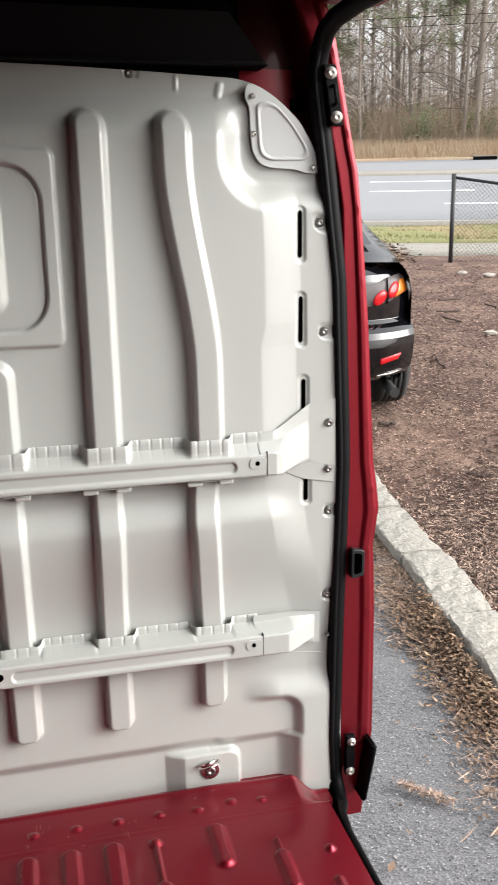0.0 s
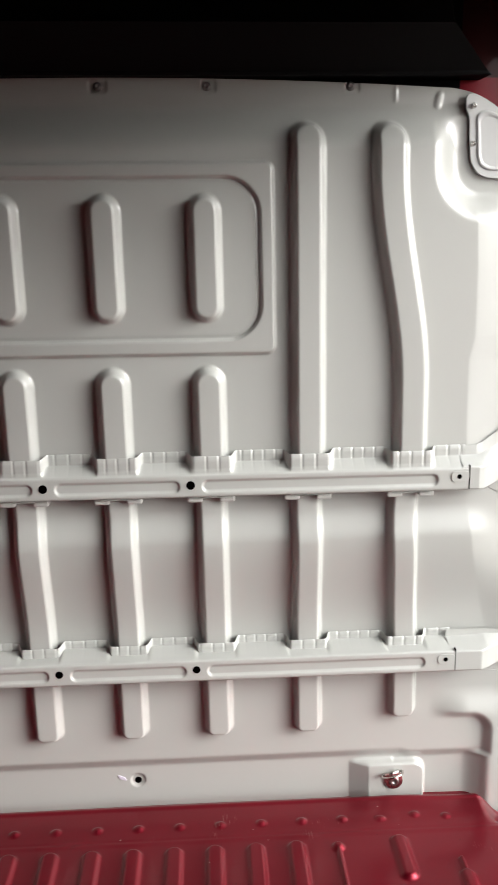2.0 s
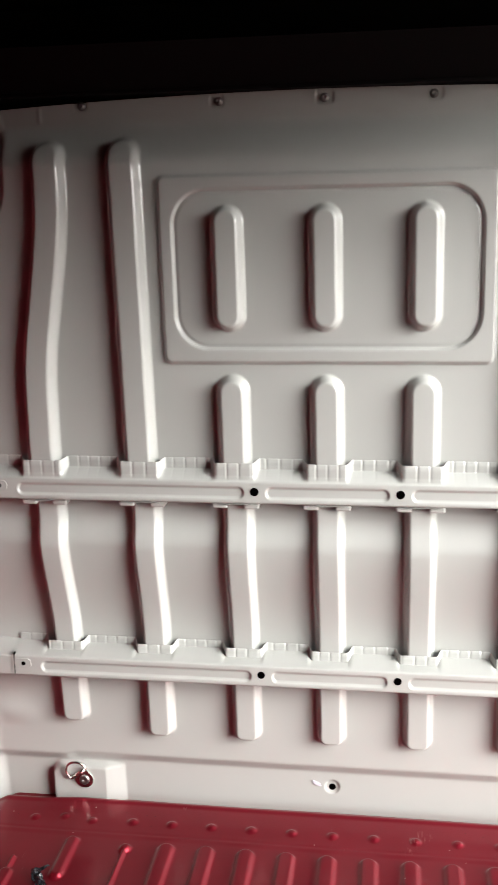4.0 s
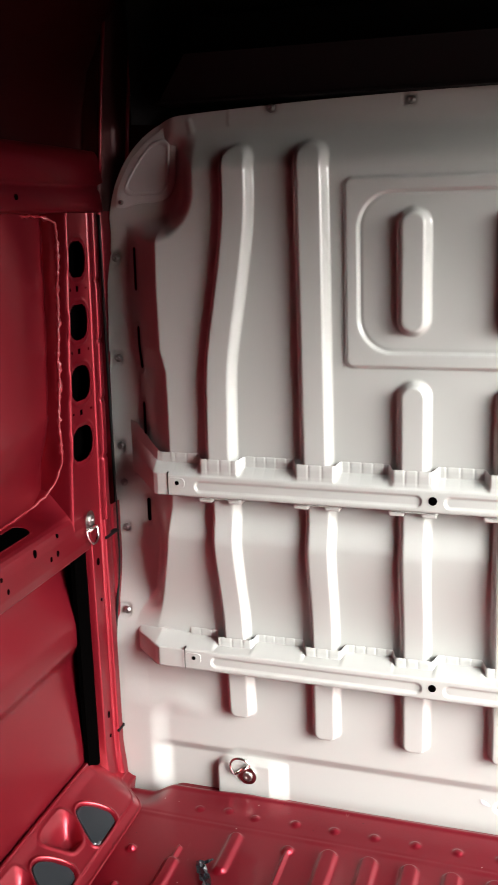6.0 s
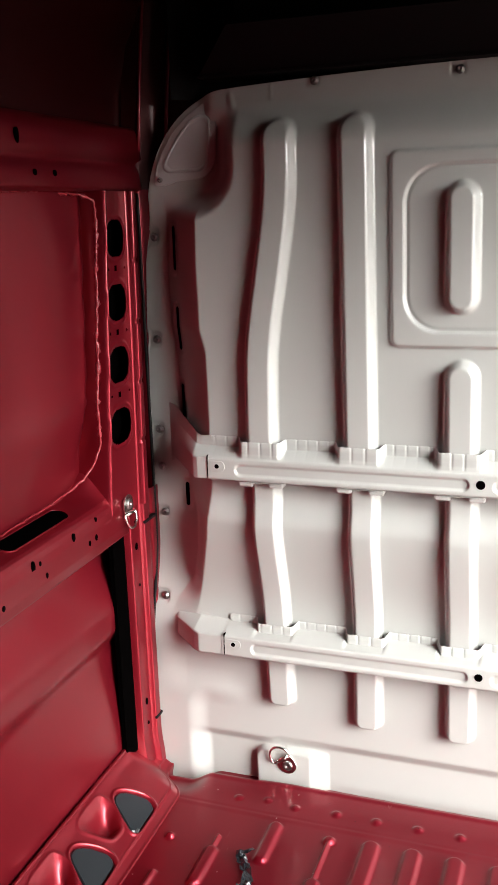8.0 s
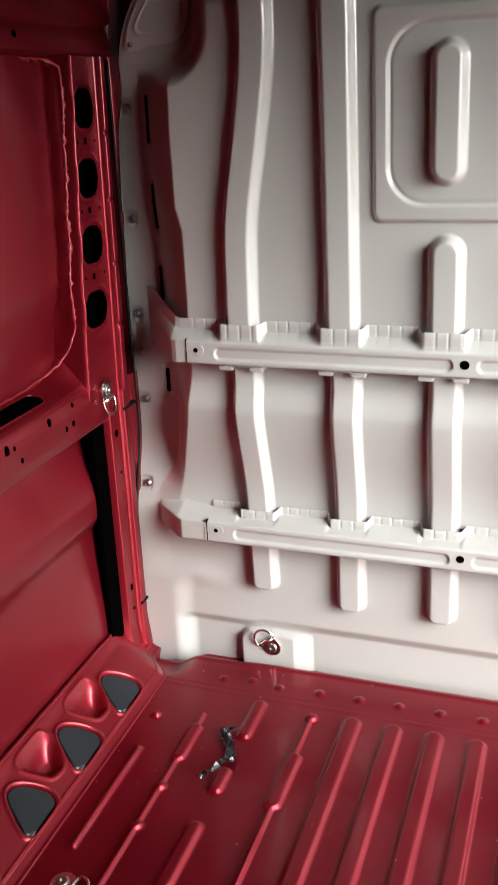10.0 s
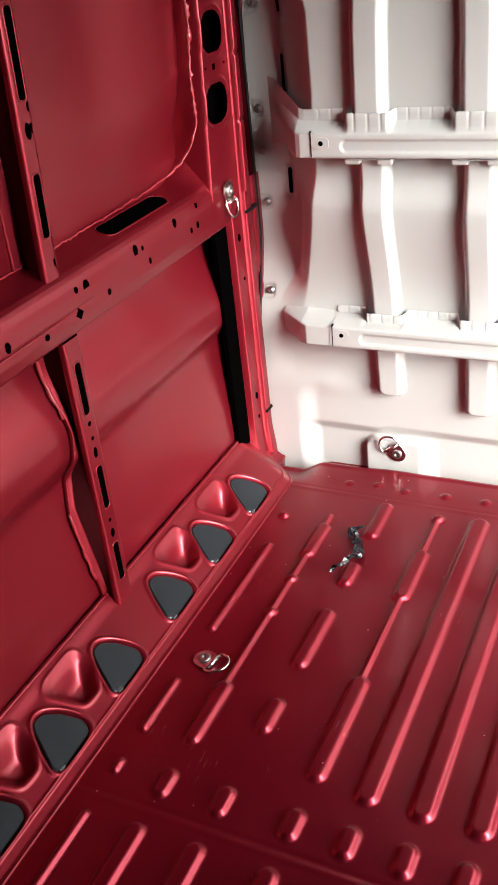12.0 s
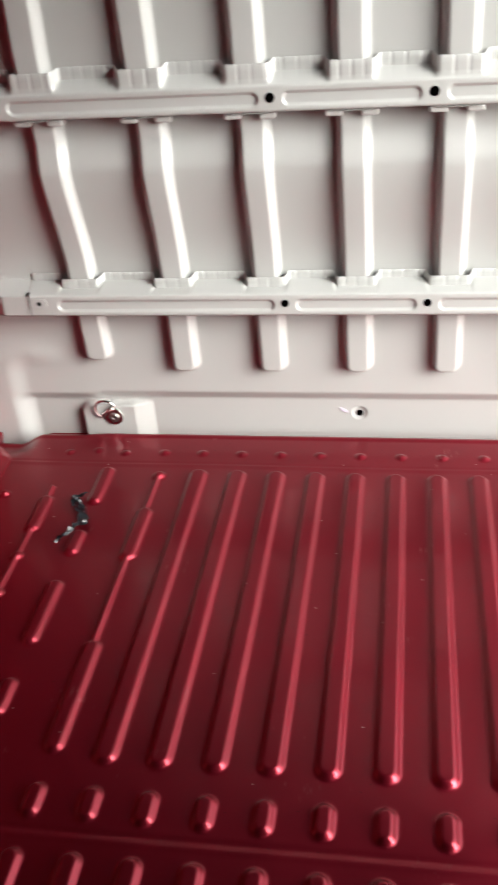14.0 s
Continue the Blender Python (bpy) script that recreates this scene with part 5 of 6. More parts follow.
TYRE = material("tyre_rubber", (0.02, 0.02, 0.02), 0.8, vary=0.15, scale=20, bump=0.3, bump_scale=60)


def car_section(y):
    """Half width, floor, shoulder and roof heights along the car (rear bumper at 0)."""
    hw = np.interp(y, [0, 0.04, 0.15, 0.5, 1.2, 3.6, 4.2, 4.45], [0.70, 0.80, 0.86, 0.88, 0.885, 0.885, 0.84, 0.70])
    z0 = np.interp(y, [0, 0.1, 0.4, 4.1, 4.45], [0.34, 0.27, 0.22, 0.20, 0.30])
    zs = np.interp(y, [0, 0.03, 0.12, 0.4, 1.0, 3.0, 4.0, 4.45], [0.74, 0.99, 1.06, 1.06, 1.02, 0.96, 0.85, 0.66])
    zr = np.interp(y, [0, 0.10, 0.26, 0.42, 0.98, 1.5, 2.3, 2.75, 3.25, 4.45], [0.75, 1.085, 1.115, 1.19, 1.42, 1.47, 1.46, 1.36, 1.00, 0.67])
    return hw, z0, zs, np.maximum(zr, zs + 0.005)


def car_body():
    ys = np.concatenate([np.linspace(0.24, 4.2, 60)[:-1], np.linspace(4.2, 4.45, 6)])
    rows = []
    for y in ys:
        hw, z0, zs, zr = (float(a) for a in car_section(y))
        pts = [(0.55 * hw, z0), (0.92 * hw, z0 + 0.02), (0.985 * hw, z0 + 0.12), (hw, (z0 + zs) / 2), (0.995 * hw, zs - 0.17), (0.965 * hw, zs - 0.05), (0.93 * hw, zs)]
        top = 0.88 - 0.20 * min(1.0, max(0.0, (zr - zs - 0.04) / 0.3))
        for t in (0.35, 0.7, 0.92):
            pts.append(((0.93 + (top - 0.93) * t) * hw, zs + (zr - zs) * t))
        pts += [(0.5 * hw, zr), (0.0, zr + 0.008)]
        left = [(-x, z) for x, z in pts[::-1]][1:]
        rows.append([(x, y, z) for x, z in pts + left])
    return np.array(rows)


TAIL = ((0.16, 0.27), (0.03, 0.285), (-0.02, 0.32), (-0.045, 0.44), (-0.055, 0.54), (-0.045, 0.60), (-0.020, 0.640), (0.060, 0.690), (0.085, 0.715), (0.075, 0.80), (0.070, 0.90), (0.085, 0.985), (0.105, 1.030), (0.17, 1.068), (0.42, 1.10))


def tail_w(z):
    """Half width of the tail at a height."""
    return float(np.interp(z, [0.27, 0.36, 0.55, 0.70, 0.86, 1.0, 1.10], [0.80, 0.875, 0.885, 0.880, 0.862, 0.835, 0.78]))


def tail_y(x, z):
    f = min(1.0, abs(x) / tail_w(z))
    return float(np.interp(z, [q for p, q in TAIL], [p for p, q in TAIL])) + 0.20 * f ** 4 + 0.05 * f * f


def patch(name, outline, proud, mat):
    """A shallow domed piece that follows the tail's surface."""
    mx, mz = sum(p for p, q in outline) / len(outline), sum(q for p, q in outline) / len(outline)
    bm = bmesh.new()
    rings = []
    for grow, out in ((1.0, -0.012), (1.0, proud * 0.6), (0.93, proud * 0.95), (0.6, proud * 1.1), (0.25, proud * 1.2)):
        rings.append([bm.verts.new((mx + (p - mx) * grow, tail_y(mx + (p - mx) * grow, mz + (q - mz) * grow) - out, mz + (q - mz) * grow)) for p, q in outline])
    n = len(outline)
    for r0, r1 in zip(rings, rings[1:]):
        for i in range(n):
            bm.faces.new((r0[i], r0[(i + 1) % n], r1[(i + 1) % n], r1[i])).smooth = True
    bm.faces.new(rings[-1])
    bmesh.ops.recalc_face_normals(bm, faces=bm.faces)
    return part(name, bm, mat)


def make_car(m):
    car = thing("car", "glossy black saloon car parked with its tail to the kerb", "car")
    P = car_body()
    body = part("body", grid_mesh("body", P), CAR_PAINT)
    local(body, car)
    # tail shell: bumper, its ledge, the upright panel and the boot edge, bowed in plan
    prof = []
    for (y0, z0), (y1, z1) in zip(TAIL, TAIL[1:]):
        prof += [(y0 + (y1 - y0) * t, z0 + (z1 - z0) * t) for t in (0.0, 0.06, 0.5, 0.94)]
    prof.append(TAIL[-1])
    P = np.array([[(f * tail_w(z), y + 0.20 * abs(f) ** 4 + 0.05 * f * f, z) for y, z in prof] for f in np.sin(np.linspace(-1, 1, 49) * math.pi / 2)])
    local(part("bumper", grid_mesh("bumper", P[::-1]), CAR_PAINT), car)
    for s in (-1, 1):
        lamp = patch("tail_lamp", [(s * a, b) for a, b in ((0.45, 0.800), (0.67, 0.832), (0.842, 0.900), (0.815, 1.000), (0.775, 1.022), (0.66, 1.004), (0.45, 0.955))], 0.010, LENS_CLEAR)
        local(lamp, car)
        for cx_, cz_, ra, rb in ((0.608, 0.872, 0.054, 0.052), (0.716, 0.918, 0.046, 0.056)):
            ell = [(s * (cx_ + ra * math.cos(a) + 0.25 * rb * math.sin(a)), cz_ + rb * math.sin(a) + 0.2 * ra * math.cos(a)) for a in np.linspace(0, 2 * math.pi, 21)[:-1]]
            local(patch("red_lens", ell, 0.020, LENS_RED), lamp)
        local(patch("amber_lens", [(s * a, b) for a, b in ((0.728, 0.862), (0.838, 0.904), (0.830, 0.955), (0.806, 0.990), (0.770, 0.985), (0.752, 0.935))], 0.016, LENS_AMBER), lamp)
        local(patch("lamp_gap", [(s * a, b) for a, b in ((0.664, 0.826), (0.671, 0.829), (0.668, 1.006), (0.661, 1.004))], 0.024, BLACK), lamp)
        local(patch("reflector", [(s * a, b) for a, b in ((0.600, 0.415), (0.745, 0.445), (0.768, 0.488), (0.600, 0.462))], 0.010, LENS_RED), car)
        local(patch("trim_strip", [(s * a, b) for a, b in ((0.58, 0.318), (0.70, 0.326), (0.79, 0.352), (0.70, 0.345), (0.58, 0.340))], 0.012, STEEL), car)
        local(part("exhaust", lathe([(0.036, -0.09), (0.036, 0.2), (0.002, 0.2), (0.002, 0.0), (0.029, -0.02), (0.029, -0.088)], "y", 18), TYRE), car).location = (s * 0.71, 0.10, 0.215)
        for yw in (0.85, 3.5):
            wheel = part("wheel", lathe([(0.20, -0.10), (0.30, -0.11), (0.322, -0.085)] + [(r_, x_ + o_) for x_ in (-0.055, -0.018, 0.018, 0.055) for r_, o_ in ((0.327, -0.007), (0.316, -0.0045), (0.316, 0.0045), (0.327, 0.007))] + [(0.322, 0.085), (0.30, 0.11), (0.20, 0.10)], "x", 32), TYRE)
            local(wheel, car).location = (s * 0.785, yw - 0.25 if yw < 1 else yw, 0.325)
            local(part("rim", lathe([(0.02, 0.10), (0.06, 0.105), (0.18, 0.09), (0.205, 0.10), (0.205, -0.09), (0.02, -0.09)], "x", 20), STEEL), wheel)
    local(part("rear_window", grid_mesh("rear_window", np.array([[(x * (0.60 - 0.08 * t), 0.44 + 0.50 * t - 0.012, 1.200 + 0.205 * t + 0.014) for t in np.linspace(0, 1, 6)] for x in np.linspace(-1, 1, 12)])), GLASS_DARK), car)
    local(patch("plate_recess", [(-0.30, 0.70), (0.30, 0.70), (0.33, 0.80), (-0.33, 0.80)], 0.004, BLACK), car)
    local(patch("badge", [(0.40, 0.815), (0.52, 0.822), (0.52, 0.838), (0.40, 0.831)], 0.006, STEEL), car)
    car.matrix_world = m
    return car


make_car(pose(2.125, 4.20, -0.13, 4.0, 0, -9.0))

# ---- chain-link fence ----
FENCE_BLACK = material("black_coated_fence", (0.02, 0.02, 0.022), 0.5, vary=0.15, scale=20)
fence = thing("fence", "black coated chain-link fence at the mulch bed", "fence", (0, 0, 0))
FU, FV0, FV1 = 13.9, 0.38, 6.4


def fence_at(v, h):
    x, y = uv(FU - 0.02 * (v - FV0), v)
    return (x, y, float(ground_z(np.array(x), np.array(y))) + h - 0.15 * (v - FV0))


for v in (FV0, FV0 + 2.4, FV0 + 4.8):
    part("post", tube_mesh("post", [fence_at(v, -0.1), fence_at(v, 1.24)], 0.032 if v == FV0 else 0.025, 12), FENCE_BLACK, fence)
part("top_rail", tube_mesh("top_rail", [fence_at(FV0, 1.19), fence_at(FV1, 1.19)], 0.021, 10), FENCE_BLACK, fence)
bm = bmesh.new()
step = 0.062
n = int((FV1 - FV0) / step)
def wire(p, q, r=0.0022):
    p, q = Vector(p), Vector(q)
    d = (q - p).normalized()
    a = d.orthogonal().normalized() * r
    b = d.cross(a).normalized() * r
    r0 = [bm.verts.new(p + o) for o in (a, -a * 0.5 + b, -a * 0.5 - b)]
    r1 = [bm.verts.new(q + o) for o in (a, -a * 0.5 + b, -a * 0.5 - b)]
    for k in range(3):
        bm.faces.new((r0[k], r0[(k + 1) % 3], r1[(k + 1) % 3], r1[k]))
H = 1.19
for k in range(-int(H / step), n):
    for s in (1, -1):
        v0, h0 = FV0 + k * step, 0.02
        v1, h1 = v0 + H, H
        if v0 < FV0:
            h0 += FV0 - v0
            v0 = FV0
        if v1 > FV1:
            h1 -= v1 - FV1
            v1 = FV1
        if h1 - h0 > 0.05:
            if s > 0:
                wire(fence_at(v0, h0), fence_at(v1, h1))
            else:
                wire(fence_at(FV0 + FV1 - v0, h0), fence_at(FV0 + FV1 - v1, h1))
tagged(part("mesh", bm, FENCE_BLACK, fence), kind="stuff")

# ---- bare trees beyond the road ----
def branch_mesh(lines, sides):
    verts, faces = [], []
    for pts, r0, r1 in lines:
        n = len(pts)
        base = len(verts)
        d0 = (pts[-1] - pts[0]).normalized()
        a = d0.orthogonal().normalized()
        b = d0.cross(a).normalized()
        for i, p in enumerate(pts):
            r = r0 + (r1 - r0) * i / (n - 1)
            for k in range(sides):
                t = 2 * math.pi * k / sides
                verts.append(p + (a * math.cos(t) + b * math.sin(t)) * r)
        for i in range(n - 1):
            for k in range(sides):
                q = base + i * sides
                faces.append((q + k, q + (k + 1) % sides, q + sides + (k + 1) % sides, q + sides + k))
    me = bpy.data.meshes.new("branches")
    me.from_pydata([tuple(v) for v in verts], [], faces)
    return me


def crooked(rnd, p, d, length, n, bend, rise):
    pts = [p.copy()]
    for _ in range(n):
        d = (d + Vector((rnd.uniform(-bend, bend), rnd.uniform(-bend, bend), rnd.uniform(-bend, bend) + rise))).normalized()
        pts.append(pts[-1] + d * length / n)
    return pts


def make_tree(seed, height, pine=False, label=""):
    rnd = random.Random(seed)
    t = thing("tree", label or "tall bare winter tree with grey-brown bark beyond the road", "tree", (0, 0, 0), "trees beyond the road")
    trunk = crooked(rnd, Vector((0, 0, -0.3)), Vector((rnd.uniform(-0.05, 0.05), rnd.uniform(-0.05, 0.05), 1)), height, 9, 0.05, 0.05)
    r = height * rnd.uniform(0.004, 0.0085)
    local(part("trunk", branch_mesh([(trunk, r, r * 0.22)], 9), BARK), t)
    lines, twigs, clumps = [], [], []
    for k in range(rnd.randint(20, 28)):
        f = rnd.uniform(0.12, 0.98)
        i = min(int(f * 9), 8)
        p = trunk[i].lerp(trunk[i + 1], f * 9 - i)
        a = rnd.uniform(0, 2 * math.pi)
        L = height * rnd.uniform(0.10, 0.28) * (1.15 - f * 0.6)
        limb = crooked(rnd, p, Vector((math.cos(a), math.sin(a), rnd.uniform(0.2, 0.9))), L, 5, 0.18, 0.08 if not pine else -0.03)
        lines.append((limb, r * 0.32 * (1.1 - f * 0.7), 0.012))
        for j in range(7):
            q = limb[rnd.randint(1, 5)]
            b = rnd.uniform(0, 2 * math.pi)
            sub = crooked(rnd, q, Vector((math.cos(b), math.sin(b), rnd.uniform(0.0, 0.9))), L * rnd.uniform(0.25, 0.6), 4, 0.22, 0.1)
            twigs.append((sub, 0.020, 0.007))
            for _ in range(4):
                c = rnd.uniform(0, 2 * math.pi)
                tw = crooked(rnd, sub[rnd.randint(1, 4)], Vector((math.cos(c), math.sin(c), rnd.uniform(-0.1, 0.9))), L * rnd.uniform(0.12, 0.3), 2, 0.2, 0.05)
                twigs.append((tw, 0.012, 0.005))
            if pine and f > 0.3:
                clumps += [sub[-1] + Vector((rnd.gauss(0, 0.35), rnd.gauss(0, 0.35), rnd.gauss(0, 0.2))) for _ in range(16)]
    limbs = part("branchwork", branch_mesh(lines, 5), BARK)
    tagged(limbs, kind="stuff")
    local(limbs, t)
    local(part("crown", branch_mesh(twigs, 3), TWIG), t)
    if clumps:
        verts, faces = [], []
        for c in clumps:
            for _ in range(3):
                d = Vector((rnd.gauss(0, 1), rnd.gauss(0, 1), rnd.gauss(0, 0.6))).normalized()
                e = d.orthogonal().normalized() * 0.03
                q = c + d * rnd.uniform(0.12, 0.28)
                b0 = len(verts)
                verts += [tuple(c + e), tuple(c - e), tuple(q - e * 0.4), tuple(q + e * 0.4)]
                faces.append((b0, b0 + 1, b0 + 2, b0 + 3))
        me = bpy.data.meshes.new("needles")
        me.from_pydata(verts, [], faces)
        local(part("needles", me, PINE), t)
    return t


rnd = random.Random(5)
kinds = [make_tree(11, 17), make_tree(12, 20), make_tree(13, 14), make_tree(14, 18, True, "tall pine with sparse grey-green needles beyond the road"), make_tree(15, 11), make_tree(16, 15, True, "tall pine with sparse grey-green needles beyond the road")]
spots = []
for k in range(72):
    u = rnd.uniform(50.5, 80)
    v = rnd.uniform(-8, 13) * u / 50 if k < 67 else rnd.uniform(-60, 60)
    spots.append((u, v))
for k, (u, v) in enumerate(spots):
    x, y = uv(u, v)
    m = Matrix.Translation((x, y, float(ground_z(np.array(x), np.array(y))))) @ pose(0, 0, 0, 0, 0, rnd.uniform(0, 360))
    src = kinds[k % 6] if rnd.random() < 0.75 else kinds[k % 3]
    if k < 6:
        kinds[k].matrix_world = m
    else:
        copy_thing(src, m)


def scatter_stalks(name, count, u0, u1, v0, v1, h0, h1, w, mat, seed, label, category, spread=0.35):
    rnd = random.Random(seed)
    verts, faces = [], []
    for _ in range(count):
        u = rnd.uniform(u0, u1)
        v = rnd.uniform(v0, v1) * (u / 50 if u > 30 else 1)
        x, y = uv(u, v)
        z = float(np.interp(u, PU, PZ))
        h = rnd.uniform(h0, h1)
        p = Vector((x, y, z))
        q = p + Vector((rnd.gauss(0, spread), rnd.gauss(0, spread), 1)).normalized() * h
        e = Vector((CD, -SD, 0)) * w * rnd.uniform(0.6, 1.4)
        b = len(verts)
        verts += [tuple(p - e), tuple(p + e), tuple(q + e * 0.3), tuple(q - e * 0.3)]
        faces.append((b, b + 1, b + 2, b + 3))
    me = bpy.data.meshes.new(name)
    me.from_pydata(verts, [], faces)
    return tagged(part(name, me, mat), label, category, kind="stuff")


scatter_stalks("dry_grass", 22000, 42.5, 52, -11, 15, 0.2, 0.95, 0.012, DRYGRASS, 3, "tall dry straw-coloured grass along the far verge", "grass")
scatter_stalks("undergrowth", 20000, 50, 62, -11, 15, 0.4, 3.4, 0.010, BRUSH, 4, "tangled brown leafless undergrowth below the trees", "undergrowth", 0.5)
scatter_stalks("verge_grass", 9000, 16.2, 19.2, -4, 7, 0.03, 0.09, 0.006, GRASS, 6, "short winter grass on the verge", "grass", 0.5)
scatter_stalks("far_woods", 2000, 80, 120, -14, 20, 3, 15, 0.05, TWIG, 8, "hazy far woods of thin bare trunks", "woods", 0.06)

def make_bush(seed, size):
    rnd = random.Random(seed)
    t = thing("bush", "dense dark grey-green evergreen bush at the wood's edge", "bush", (0, 0, 0), "bushes beyond the road")
    stems = [crooked(rnd, Vector((rnd.gauss(0, 0.1), rnd.gauss(0, 0.1), 0)), Vector((rnd.gauss(0, 0.5), rnd.gauss(0, 0.5), 1)), size * rnd.uniform(0.6, 1.0), 4, 0.2, 0.05) for _ in range(14)]
    local(tagged(part("stemwork", branch_mesh([(l, 0.03, 0.008) for l in stems], 4), BARK), kind="stuff"), t)
    verts, faces = [], []
    for l in stems:
        for _ in range(130):
            f = rnd.uniform(0.15, 1.0) * 3.99
            c = l[int(f)].lerp(l[int(f) + 1], f % 1) + Vector((rnd.gauss(0, 0.26), rnd.gauss(0, 0.26), rnd.gauss(0, 0.2)))
            d = Vector((rnd.gauss(0, 1), rnd.gauss(0, 1), rnd.gauss(0.3, 0.7))).normalized()
            e = d.orthogonal().normalized() * 0.03
            q = c + d * rnd.uniform(0.1, 0.22)
            b0 = len(verts)
            verts += [tuple(c + e), tuple(c - e), tuple(q - e * 0.4), tuple(q + e * 0.4)]
            faces.append((b0, b0 + 1, b0 + 2, b0 + 3))
    me = bpy.data.meshes.new("foliage")
    me.from_pydata(verts, [], faces)
    local(tagged(part("foliage", me, PINE), kind="stuff"), t)
    return t


bushes = [make_bush(41, 2.6), make_bush(42, 1.8)]
for k, (u, v) in enumerate(((51.5, -0.6), (51.0, 5.0), (52.0, 2.4), (51.5, -6.5), (53.0, -3.6), (52.0, 8.0), (54.0, -8.5), (53.0, 11.0))):
    x, y = uv(u, v)
    m = Matrix.Translation((x, y, float(ground_z(np.array(x), np.array(y))))) @ pose(0, 0, 0, 0, 0, 47 * k)
    if k < 2:
        bushes[k].matrix_world = m
    else:
        copy_thing(bushes[k % 2], m)

# utility wires across the road
for k, h in enumerate((6.5, 6.9)):
    pts = []
    for i in range(25):
        v = -60 + i * 5
        x, y = uv(47.5, v)
        pts.append((x, y, 3.9 + h - 1.0 * math.cos((v + 10) / 40) * 0.6))
    tagged(part("utility_wire", tube_mesh("utility_wire", pts, 0.011, 5), BLACK), "thin black overhead utility wire", "wire", "utility wires")

# iron grate in the far gutter
x, y = uv(41.6, 2.4)
drain = thing("storm_drain", "dark iron storm drain mouth in the far kerb", "drain", (0, 0, 0))
local(part("drain_mouth", boxes(((-0.5, -0.15, 0.0), (0.5, 0.15, 0.12)), bevel=0.02), BLACK), drain)
local(part("drain_lip", boxes(((-0.55, -0.2, 0.12), (0.55, 0.2, 0.16)), bevel=0.01), CONCRETE), drain)
drain.matrix_world = Matrix.Translation((x, y, float(ground_z(np.array(x), np.array(y))) + 0.05)) @ pose(0, 0, 0, 0, 0, -25)

# pale house far behind the trees
HOUSE = material("white_siding", (0.62, 0.64, 0.68), 0.7, vary=0.06, scale=2)
ROOFING = material("grey_shingle", (0.16, 0.16, 0.17), 0.9, vary=0.2, scale=4)
hx, hy = uv(112, -2.0)
hz = float(ground_z(np.array(hx), np.array(hy)))
house = thing("house", "far white house seen between the tree trunks", "house", (hx, hy, hz))
for name_, bm_, mat_ in (("wall", boxes(((-5, -3, -1), (5, 3, 3.2))), HOUSE), ("roof", prism([(-5.5, 3.2), (5.5, 3.2), (0, 5.2)], "y", -3.3, 3.3), ROOFING), ("window", boxes(((-3.5, -3.05, 1), (-2.2, -2.95, 2.4))), GLASS_DARK), ("window", boxes(((2.2, -3.05, 1), (3.5, -2.95, 2.4))), GLASS_DARK), ("door", boxes(((-0.5, -3.06, 0), (0.5, -2.95, 2.1))), LENS_RED)):
    local(part(name_, bm_, mat_), house)
house.matrix_world = Matrix.Translation((hx, hy, hz)) @ pose(0, 0, 0, 0, 0, -20)

# ---- leaf litter, chips and small finds on the near ground ----
def litter(name, count, place, size, mat, seed, label, category, curl=0.3, slim=0.6, lift=0.012):
    rnd = random.Random(seed)
    verts, faces = [], []
    for _ in range(count):
        x, y, g = place(rnd)
        s = size * rnd.uniform(0.5, 1.3)
        m = pose(x, y, g + lift + rnd.uniform(0, 0.01), rnd.uniform(-25, 25), rnd.uniform(-25, 25), rnd.uniform(0, 360))
        b = len(verts)
        c = s * curl * rnd.uniform(0.2, 1)
        for px, py, pz in ((-s, 0, c * 0.6), (-s * 0.2, s * slim * 0.7, c * 0.2), (s * 0.5, s * slim * 0.5, c * 0.3), (s, 0, c), (s * 0.5, -s * slim * 0.5, c * 0.3), (-s * 0.2, -s * slim * 0.7, c * 0.2), (0.1 * s, 0, 0)):
            verts.append(tuple(m @ Vector((px, py, pz))))
        for k in range(6):
            faces.append((b + k, b + (k + 1) % 6, b + 6))
    me = bpy.data.meshes.new(name)
    me.from_pydata(verts, [], faces)
    return tagged(part(name, me, mat), label, category, kind="stuff")


def gz1(x, y):
    return float(ground_z(np.array(x), np.array(y)))


def along_kerb(r):
    y = r.uniform(0.3, 3.6)
    x = kerb_x(y) - abs(r.gauss(0, 0.12 + 0.03 * math.sin(y * 4))) - 0.005
    return x, y, gz1(x, y) + 0.03


def on_mulch(r):
    u = 4.2 + 9.4 * r.random() ** 1.3
    v = r.uniform(-0.12, 0.16) * u + r.uniform(-0.4, 0.4)
    x, y = uv(u, v)
    if x < kerb_x(y) + 0.28 and y < 3.3:
        x = kerb_x(y) + 0.28 + r.uniform(0, 1.5)
    return x, y, gz1(x, y)


def on_lot(r):
    y = r.uniform(-0.5, 3.0)
    x = r.uniform(1.1, kerb_x(y) - 0.1)
    return x, y, gz1(x, y) + 0.028


CHIP = material("pale_wood_chips", (0.40, 0.29, 0.225), 0.95, vary=0.3, scale=3, fine=0.3, fine_scale=20, per_island=0.6)
CHIP_DARK = material("dark_wood_chips", (0.075, 0.046, 0.036), 0.95, vary=0.3, scale=3, per_island=0.6)
litter("leaf_litter", 5200, along_kerb, 0.015, LEAF, 21, "drift of dry brown oak leaves along the kerb", "leaves", 0.5, 0.6)
HEAP_LEAF = material("tan_dry_leaves", (0.19, 0.12, 0.075), 0.85, vary=0.2, scale=8, per_island=0.6, fine=0.2, fine_scale=60, other=(0.24, 0.16, 0.10))


